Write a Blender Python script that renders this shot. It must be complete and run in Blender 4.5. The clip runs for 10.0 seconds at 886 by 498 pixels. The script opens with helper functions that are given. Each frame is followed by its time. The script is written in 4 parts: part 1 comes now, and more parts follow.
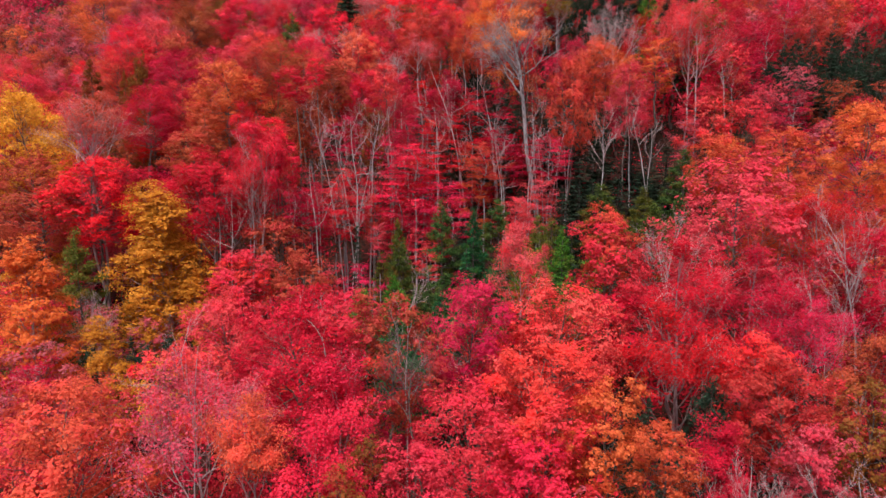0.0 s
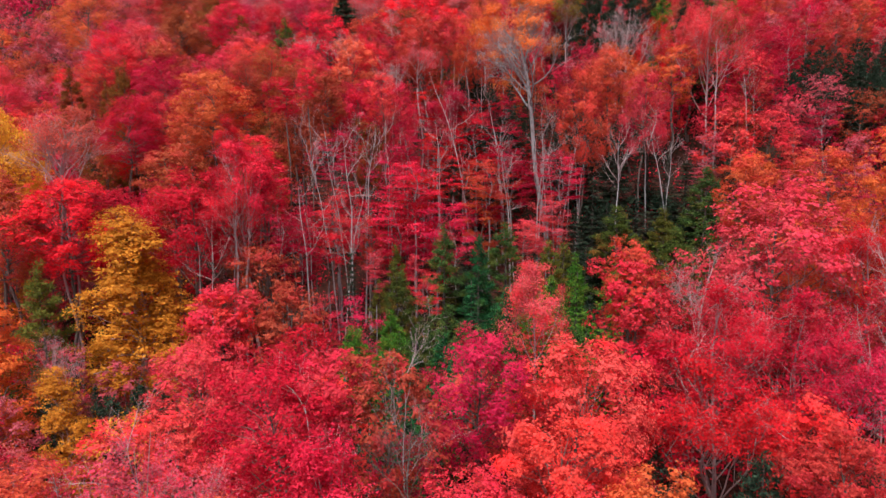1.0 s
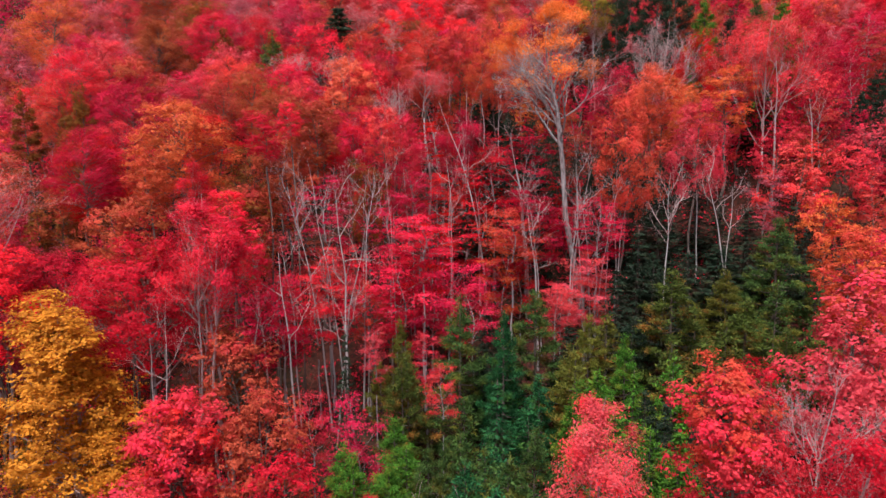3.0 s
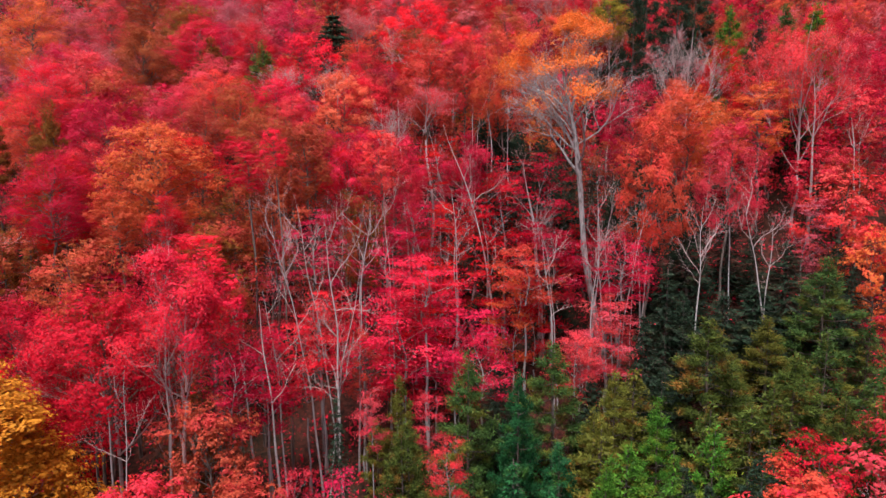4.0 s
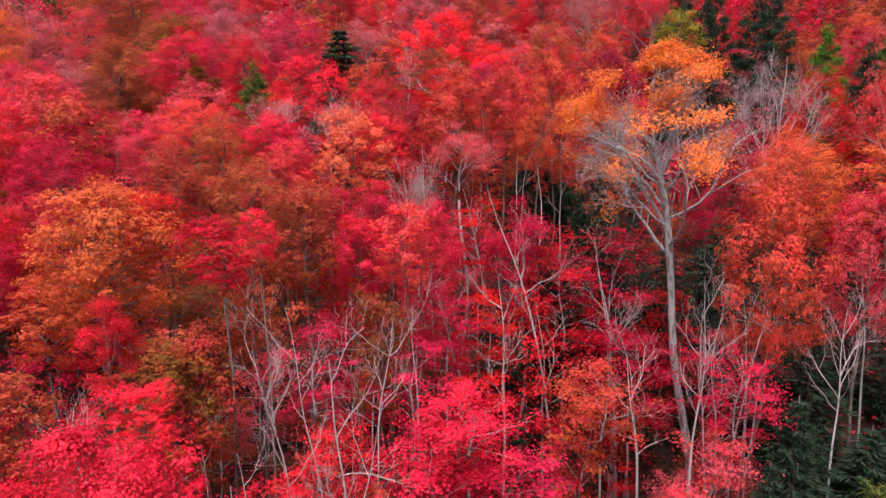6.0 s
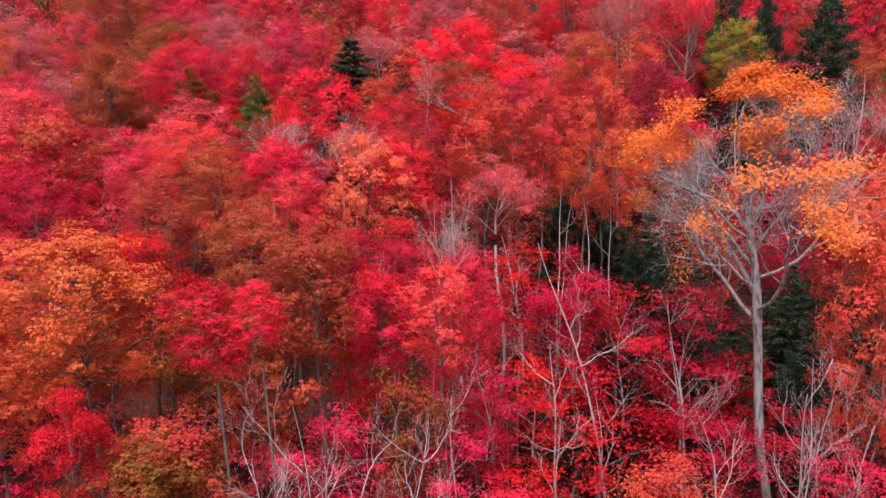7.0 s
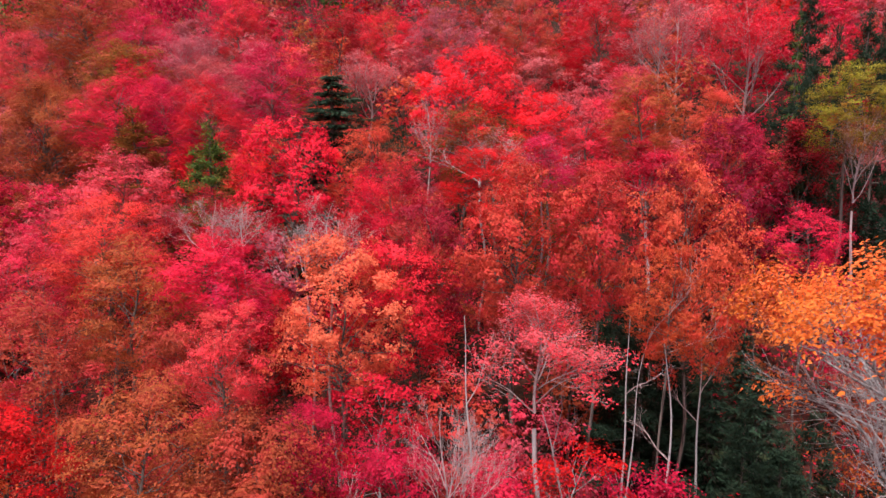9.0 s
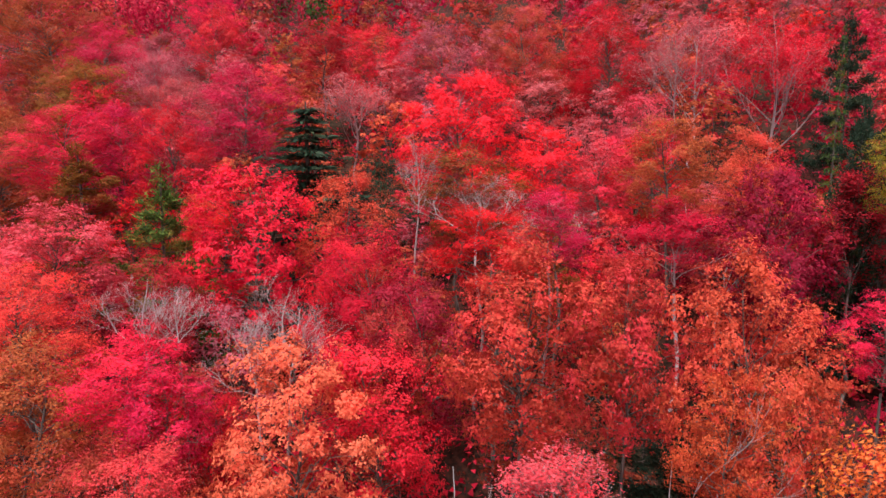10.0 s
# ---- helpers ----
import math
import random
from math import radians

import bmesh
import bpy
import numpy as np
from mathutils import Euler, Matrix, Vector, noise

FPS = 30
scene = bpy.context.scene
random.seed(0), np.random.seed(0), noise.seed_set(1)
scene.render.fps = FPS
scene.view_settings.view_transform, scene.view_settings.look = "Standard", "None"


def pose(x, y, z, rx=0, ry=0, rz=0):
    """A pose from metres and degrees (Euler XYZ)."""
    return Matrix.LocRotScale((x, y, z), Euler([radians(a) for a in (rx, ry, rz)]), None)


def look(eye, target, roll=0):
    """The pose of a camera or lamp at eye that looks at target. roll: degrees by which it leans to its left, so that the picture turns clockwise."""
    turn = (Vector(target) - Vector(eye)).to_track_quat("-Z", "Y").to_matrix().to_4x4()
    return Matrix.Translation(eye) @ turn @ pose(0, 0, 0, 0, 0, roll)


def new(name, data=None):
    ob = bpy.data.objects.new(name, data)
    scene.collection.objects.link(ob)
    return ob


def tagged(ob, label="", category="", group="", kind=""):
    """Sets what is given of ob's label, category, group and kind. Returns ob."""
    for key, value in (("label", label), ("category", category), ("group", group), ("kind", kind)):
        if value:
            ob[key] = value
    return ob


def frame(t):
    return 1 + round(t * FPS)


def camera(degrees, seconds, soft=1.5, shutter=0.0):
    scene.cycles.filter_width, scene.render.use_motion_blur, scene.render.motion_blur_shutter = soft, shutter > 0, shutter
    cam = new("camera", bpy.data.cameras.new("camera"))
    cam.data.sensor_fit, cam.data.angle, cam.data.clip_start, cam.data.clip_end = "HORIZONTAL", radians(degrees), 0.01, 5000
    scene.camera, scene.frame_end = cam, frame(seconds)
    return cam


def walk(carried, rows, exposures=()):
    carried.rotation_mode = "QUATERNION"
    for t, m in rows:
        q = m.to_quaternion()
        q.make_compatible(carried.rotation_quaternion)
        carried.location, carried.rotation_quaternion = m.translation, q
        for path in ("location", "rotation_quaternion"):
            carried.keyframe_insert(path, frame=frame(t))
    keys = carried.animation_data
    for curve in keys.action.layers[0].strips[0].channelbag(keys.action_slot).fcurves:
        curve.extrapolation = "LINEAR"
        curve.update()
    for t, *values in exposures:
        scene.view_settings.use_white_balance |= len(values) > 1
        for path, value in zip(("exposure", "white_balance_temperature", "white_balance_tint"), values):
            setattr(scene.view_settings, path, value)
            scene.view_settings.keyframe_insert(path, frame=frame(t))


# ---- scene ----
cam = camera(70.0, 10.0, 1.55)
PATH = [
    (0, (-0.011, -0.05, 30.039), (-0.025, 1.922, 29.707), -0.4),
    (0.5, (-0.085, 2.511, 30.762), (-0.098, 4.483, 30.432), -0.5),
    (1, (-0.16, 4.993, 31.466), (-0.176, 6.965, 31.137), -0.5),
    (1.5, (-0.475, 7.653, 32.236), (-0.492, 9.626, 31.907), -0.6),
    (2, (-0.708, 10.158, 32.986), (-0.725, 12.131, 32.656), -0.7),
    (2.5, (-1.004, 12.885, 33.843), (-1.022, 14.858, 33.515), -0.7),
    (4, (-1.479, 21.111, 36.722), (-1.498, 23.083, 36.394), -0.8),
    (4.5, (-1.935, 24.182, 37.516), (-1.953, 26.155, 37.194), -0.7),
    (5, (-2.422, 27.107, 38.394), (-2.441, 29.081, 38.073), -0.6),
    (6.5, (-4.527, 36.126, 41.371), (-4.556, 38.099, 41.044), -0.4),
    (7, (-5.395, 39.17, 42.254), (-5.429, 41.143, 41.928), -0.4),
    (7.5, (-6.226, 42.442, 43.139), (-6.263, 44.415, 42.814), -0.4),
    (8, (-6.42, 45.503, 44.034), (-6.461, 47.476, 43.709), -0.2),
    (8.5, (-6.146, 48.627, 45.164), (-6.184, 50.6, 44.842), -0.2),
    (9, (-5.865, 51.834, 46.414), (-5.904, 53.808, 46.096), -0.1),
    (9.5, (-5.683, 54.88, 47.568), (-5.722, 56.855, 47.255), -0.1),
    (10, (-5.556, 58.008, 48.895), (-5.588, 59.983, 48.583), 0.1),
]
EXPOSURES = [(0.0, 1.40, 6110, 10), (4.5, 1.55, 6110, 10), (7.2, 1.59, 6110, 10), (10.0, 1.54, 6110, 10)]
SKY, SUN = 0.085, 2.3
walk(cam, [(t, look(eye, target, roll)) for t, eye, target, roll in PATH], EXPOSURES)

# ---- light: an even overcast sky ----
world = bpy.data.worlds.new("overcast_sky")
scene.world = world
world.use_nodes = True
wn, wl = world.node_tree.nodes, world.node_tree.links
sky = wn.new("ShaderNodeTexSky")
sky.sky_type = "NISHITA"
sky.sun_disc = False
sky.sun_elevation, sky.sun_rotation = radians(70), radians(202)
sky.dust_density, sky.air_density = 3.0, 1.0
grey = wn.new("ShaderNodeHueSaturation")
grey.inputs["Saturation"].default_value = 0.45
wl.new(sky.outputs[0], grey.inputs["Color"])
wl.new(grey.outputs[0], wn["Background"].inputs["Color"])
wn["Background"].inputs["Strength"].default_value = SKY
sun = new("sun", bpy.data.lights.new("sun", "SUN"))
sun.data.energy, sun.data.angle, sun.data.color = SUN, radians(22), (1.0, 0.97, 0.94)
sun.matrix_world = look((0, 0, 60), (14, 34, -40))


# ---- materials ----
def shade(name, rough=0.7, spec=0.2):
    """A node material: its tree's nodes and links, and the main shader."""
    mat = bpy.data.materials.new(name)
    mat.use_nodes = True
    bsdf = mat.node_tree.nodes["Principled BSDF"]
    bsdf.inputs["Roughness"].default_value = rough
    bsdf.inputs["Specular IOR Level"].default_value = spec
    return mat, mat.node_tree.nodes, mat.node_tree.links, bsdf


def mixed(nodes, links, factor, a, b, kind="MIX"):
    """A colour mix of a and b (sockets or colours)."""
    n = nodes.new("ShaderNodeMix")
    n.data_type, n.blend_type = "RGBA", kind
    for socket, value in ((n.inputs[0], factor), (n.inputs[6], a), (n.inputs[7], b)):
        if isinstance(value, (int, float)):
            socket.default_value = value
        elif isinstance(value, tuple):
            socket.default_value = (*value, 1)
        else:
            links.new(value, socket)
    return n.outputs[2]


def ranged(nodes, links, value, a, b, c, d):
    n = nodes.new("ShaderNodeMapRange")
    for i, v in enumerate((a, b, c, d)):
        n.inputs[i + 1].default_value = v
    links.new(value, n.inputs[0])
    return n.outputs[0]


def patches(nodes, links, scale, detail=3.0):
    co = nodes.new("ShaderNodeTexCoord")
    n = nodes.new("ShaderNodeTexNoise")
    n.inputs["Scale"].default_value, n.inputs["Detail"].default_value = scale, detail
    links.new(co.outputs["Object"], n.inputs["Vector"])
    return n.outputs["Fac"]


def leaf_material(name, low, high, turned, share=0.5):
    """Autumn leaves: two tones from leaf to leaf, patches that have turned to a third, some light through the blade."""
    mat, nodes, links, bsdf = shade(name + "_leaves", 0.65, 0.12)
    island = nodes.new("ShaderNodeNewGeometry").outputs["Random Per Island"]
    each = nodes.new("ShaderNodeObjectInfo").outputs["Random"]
    dull, clear = (tuple(a + (b - a) * k for a, b in zip(low, high)) for k in ((0.05, 0.86) if name.endswith(("pine", "spruce")) else (0.17, 0.80)))
    tone = mixed(nodes, links, island, dull, clear)
    patch = ranged(nodes, links, patches(nodes, links, 0.55), 0.62 - 0.24 * share, 0.74 - 0.24 * share, 0.0, 0.9)
    tone = mixed(nodes, links, patch, tone, turned)
    hue = nodes.new("ShaderNodeHueSaturation")
    links.new(tone, hue.inputs["Color"])
    links.new(ranged(nodes, links, each, 0, 1, 0.496, 0.509), hue.inputs["Hue"])
    links.new(ranged(nodes, links, each, 0, 1, 0.85, 1.15), hue.inputs["Value"])
    links.new(hue.outputs[0], bsdf.inputs["Base Color"])
    glow = nodes.new("ShaderNodeBsdfTranslucent")
    links.new(hue.outputs[0], glow.inputs["Color"])
    both = nodes.new("ShaderNodeMixShader")
    both.inputs[0].default_value = 0.40
    links.new(bsdf.outputs[0], both.inputs[1])
    links.new(glow.outputs[0], both.inputs[2])
    links.new(both.outputs[0], nodes["Material Output"].inputs["Surface"])
    return mat


def bark_material(name, pale, dark, scale, cut):
    """Bark with fissures along the stem or, for birch, dark marks across it."""
    mat, nodes, links, bsdf = shade(name, 0.85, 0.15)
    co = nodes.new("ShaderNodeTexCoord")
    stretch = nodes.new("ShaderNodeMapping")
    stretch.inputs["Scale"].default_value = scale
    links.new(co.outputs["Object"], stretch.inputs["Vector"])
    n = nodes.new("ShaderNodeTexNoise")
    n.inputs["Scale"].default_value, n.inputs["Detail"].default_value = 1.0, 5.0
    links.new(stretch.outputs[0], n.inputs["Vector"])
    marks = ranged(nodes, links, n.outputs["Fac"], cut, cut + 0.1, 0.0, 1.0)
    stain = ranged(nodes, links, patches(nodes, links, 0.4), 0.35, 0.7, 0.0, 0.5)
    tone = mixed(nodes, links, marks, pale, dark)
    tone = mixed(nodes, links, stain, tone, tuple(0.55 * p + 0.1 * d for p, d in zip(pale, dark)))
    links.new(tone, bsdf.inputs["Base Color"])
    bump = nodes.new("ShaderNodeBump")
    bump.inputs["Strength"].default_value, bump.inputs["Distance"].default_value = 0.6, 0.02
    links.new(n.outputs["Fac"], bump.inputs["Height"])
    links.new(bump.outputs[0], bsdf.inputs["Normal"])
    return mat


LEAVES = {
    "crimson": leaf_material("crimson", (0.158, 0.0022, 0.011), (0.78, 0.012, 0.051), (0.64, 0.011, 0.046)),
    "red": leaf_material("red", (0.230, 0.0036, 0.017), (0.90, 0.020, 0.089), (0.80, 0.032, 0.084)),
    "bright": leaf_material("bright_red", (0.331, 0.0043, 0.022), (1.0, 0.022, 0.095), (0.92, 0.030, 0.081)),
    "scarlet": leaf_material("scarlet", (0.274, 0.0090, 0.018), (0.92, 0.064, 0.086), (0.82, 0.030, 0.070)),
    "coral": leaf_material("coral", (0.320, 0.0150, 0.028), (0.88, 0.096, 0.110), (0.80, 0.040, 0.080)),
    "pink": leaf_material("pink", (0.302, 0.018, 0.036), (0.86, 0.120, 0.150), (0.76, 0.040, 0.075)),
    # mauve crowns, lightened so that the colour carries the upper slope's haze
    "mauve": leaf_material("mauve", (0.230, 0.030, 0.045), (0.70, 0.150, 0.180), (0.62, 0.060, 0.085)),
    "orange": leaf_material("orange", (0.288, 0.0346, 0.0086), (0.86, 0.160, 0.050), (0.74, 0.070, 0.045), 0.4),
    "tangerine": leaf_material("tangerine", (0.360, 0.0520, 0.0086), (0.90, 0.182, 0.042), (0.80, 0.115, 0.042), 0.4),
    "amber": leaf_material("amber", (0.230, 0.0300, 0.0075), (0.76, 0.112, 0.045), (0.66, 0.066, 0.040), 0.4),
    "peach": leaf_material("peach", (0.40, 0.045, 0.030), (0.90, 0.172, 0.098), (0.78, 0.085, 0.062), 0.4),
    "gold": leaf_material("gold", (0.230, 0.0700, 0.0050), (0.94, 0.385, 0.03), (0.74, 0.29, 0.02), 0.4),
    "rust": leaf_material("rust", (0.158, 0.0187, 0.011), (0.62, 0.100, 0.046), (0.56, 0.045, 0.046)),
    "rustorange": leaf_material("rust_orange", (0.235, 0.0210, 0.014), (0.78, 0.086, 0.051), (0.70, 0.046, 0.048)),
    "olive": leaf_material("olive", (0.072, 0.0274, 0.0058), (0.34, 0.12, 0.02), (0.40, 0.045, 0.024)),
    "wine": leaf_material("wine", (0.108, 0.0029, 0.009), (0.50, 0.014, 0.045), (0.38, 0.020, 0.045)),
    "lime": leaf_material("lime", (0.086, 0.0720, 0.0072), (0.48, 0.38, 0.03), (0.32, 0.13, 0.02), 0.3),
    "bronze": leaf_material("bronze", (0.15, 0.024, 0.010), (0.52, 0.108, 0.034), (0.50, 0.060, 0.036)),
    "moss": leaf_material("mossy", (0.030, 0.040, 0.006), (0.22, 0.20, 0.03), (0.30, 0.10, 0.02), 0.3),
    "pine": leaf_material("pine", (0.0060, 0.0138, 0.0052), (0.105, 0.180, 0.038), (0.17, 0.145, 0.02), 0.45),
    "bluepine": leaf_material("blue_pine", (0.0036, 0.0155, 0.0086), (0.045, 0.195, 0.055), (0.08, 0.16, 0.022), 0.35),
    "greenpine": leaf_material("green_pine", (0.0072, 0.0190, 0.0035), (0.130, 0.310, 0.028), (0.24, 0.25, 0.025), 0.4),
    "rustpine": leaf_material("rusty_pine", (0.0096, 0.0164, 0.0052), (0.150, 0.190, 0.030), (0.38, 0.145, 0.03), 0.35),
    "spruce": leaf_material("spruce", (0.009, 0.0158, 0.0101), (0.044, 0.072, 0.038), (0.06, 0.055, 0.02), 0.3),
}
BARK = {
    "birch": bark_material("birch_bark", (0.40, 0.345, 0.33), (0.12, 0.10, 0.09), (3.0, 3.0, 9.0), 0.60),
    "grey": bark_material("grey_bark", (0.34, 0.30, 0.29), (0.12, 0.10, 0.095), (9.0, 9.0, 1.6), 0.50),
    "brown": bark_material("brown_bark", (0.16, 0.12, 0.10), (0.05, 0.035, 0.03), (10.0, 10.0, 1.8), 0.48),
    "ash": bark_material("ash_bark", (0.40, 0.28, 0.265), (0.20, 0.13, 0.13), (8.0, 8.0, 2.0), 0.55),
}


# ---- the ground: a valley floor that rises into a hillside ----
SLOPE = ((-400, -20), (0, 5), (27, 9.5), (45, 12), (56, 13.5), (65, 19.5), (75, 27), (85, 33), (103, 41.5), (120, 50), (140, 60), (170, 74), (300, 125), (600, 190), (3000, 260))


def ground_height(x, y):
    span = [y + d for d in (-5.0, -2.5, 0.0, 2.5, 5.0)]
    rise = float(np.mean(np.interp(span, [p[0] for p in SLOPE], [p[1] for p in SLOPE])))
    side = 0.10 * max(-150.0, min(150.0, x)) * min(1.0, max(0.4, y / 70.0))
    bumps = 0.6 * noise.noise((x / 17.0, y / 17.0, 3.1)) + 0.2 * noise.noise((x / 5.0, y / 5.0, 7.7))
    return rise + side + bumps


def ground_sheet():
    lines = sorted({round(s * d, 2) for s in (-1, 1) for d in [2.5 * i for i in range(45)] + [112.5 + 1.24 ** k * 6 for k in range(28)]})
    rows = [70.0 + d for d in lines]
    verts = [(x, y, ground_height(x, y)) for y in rows for x in lines]
    n = len(lines)
    faces = [(j * n + i, j * n + i + 1, (j + 1) * n + i + 1, (j + 1) * n + i) for j in range(n - 1) for i in range(n - 1)]
    me = bpy.data.meshes.new("ground")
    me.from_pydata(verts, [], faces)
    me.polygons.foreach_set("use_smooth", [True] * len(faces))
    mat, nodes, links, bsdf = shade("leaf_litter", 0.95, 0.1)
    big = ranged(nodes, links, patches(nodes, links, 0.12, 4), 0.35, 0.65, 0, 1)
    small = ranged(nodes, links, patches(nodes, links, 3.5, 6), 0.35, 0.65, 0, 1)
    tone = mixed(nodes, links, small, (0.020, 0.009, 0.007), (0.085, 0.018, 0.014))
    tone = mixed(nodes, links, big, tone, mixed(nodes, links, small, (0.012, 0.012, 0.007), (0.05, 0.022, 0.012)))
    links.new(tone, bsdf.inputs["Base Color"])
    bump = nodes.new("ShaderNodeBump")
    bump.inputs["Distance"].default_value = 0.15
    links.new(patches(nodes, links, 2.2, 6), bump.inputs["Height"])
    links.new(bump.outputs[0], bsdf.inputs["Normal"])
    me.materials.append(mat)
    return tagged(new("ground", me), "hillside forest ground covered with brown and red leaf litter", "ground", "", "structure")


ground_sheet()


# ---- how a tree is grown ----
class Wood:
    """Tapered stems, gathered into one mesh."""

    def __init__(self):
        self.verts, self.faces, self.count = [], [], 0

    def stem(self, pts, r0, r1, sides):
        pts = np.asarray(pts, float)
        n = len(pts)
        ahead = np.gradient(pts, axis=0)
        ahead /= np.linalg.norm(ahead, axis=1)[:, None] + 1e-9
        ref = np.array((1.0, 0, 0)) if abs(ahead[0, 2]) > 0.7 else np.array((0, 0, 1.0))
        a = np.cross(ahead, ref)
        a /= np.linalg.norm(a, axis=1)[:, None] + 1e-9
        b = np.cross(ahead, a)
        radius = np.linspace(r0, r1, n)
        ang = np.arange(sides) * 2 * np.pi / sides
        ring = pts[:, None] + radius[:, None, None] * (np.cos(ang)[None, :, None] * a[:, None] + np.sin(ang)[None, :, None] * b[:, None])
        self.verts.append(ring.reshape(-1, 3))
        i, k = np.meshgrid(np.arange(n - 1), np.arange(sides), indexing="ij")
        k2 = (k + 1) % sides
        quads = np.stack([i * sides + k, i * sides + k2, (i + 1) * sides + k2, (i + 1) * sides + k], -1).reshape(-1, 4) + self.count
        self.faces.append(quads)
        self.count += n * sides

    def mesh(self, name, mat):
        return quad_mesh(name, np.concatenate(self.verts), np.concatenate(self.faces), mat, True)


def quad_mesh(name, verts, faces, mat, smooth):
    """A mesh of faces that all have the same number of corners."""
    n, k = faces.shape
    me = bpy.data.meshes.new(name)
    me.vertices.add(len(verts))
    me.vertices.foreach_set("co", np.ascontiguousarray(verts, np.float32).ravel())
    me.loops.add(n * k)
    me.loops.foreach_set("vertex_index", np.ascontiguousarray(faces, np.int32).ravel())
    me.polygons.add(n)
    me.polygons.foreach_set("loop_start", np.arange(n, dtype=np.int32) * k)
    me.polygons.foreach_set("use_smooth", np.full(n, smooth))
    me.materials.append(mat)
    me.update(calc_edges=True)
    return me


def unit(v):
    return v / (np.linalg.norm(v, axis=-1, keepdims=True) + 1e-9)


def blades(name, centres, facing, along, length, width, mat):
    """Leaves as small pointed blades, each an island of its own."""
    along = unit(along - facing * (along * facing).sum(-1, keepdims=True))
    across = np.cross(facing, along) * width[:, None] * 0.5
    reach = along * length[:, None]
    verts = np.stack([centres - reach * 0.35 - across, centres - reach * 0.2 + across, centres + reach * 0.65], 1).reshape(-1, 3)
    return quad_mesh(name, verts, np.arange(len(centres) * 3).reshape(-1, 3), mat, False)


def curve_to(a, b, sag, n):
    """Points from a to b, lifted by sag in the middle."""
    s = np.linspace(0, 1, n)[:, None]
    p = np.asarray(a) * (1 - s) + np.asarray(b) * s
    p[:, 2] += sag * 4 * (s * (1 - s))[:, 0]
    return p


def outline(shape, u):
    """How far the crown reaches, 0 to 1, at the part u of its height."""
    if shape == "cone":
        return (1 - u) ** 0.75 * min(1.0, 0.45 + u * 3)
    if shape == "column":
        return (0.75 + 0.25 * math.sin(math.pi * u)) * (1.0 if u < 0.6 else math.sqrt(max(0.0, 1 - ((u - 0.6) / 0.41) ** 2)))
    return math.sqrt(max(0.0, 1 - (1.08 * u - 0.10) ** 2)) * min(1.0, 0.55 + u * 1.3)


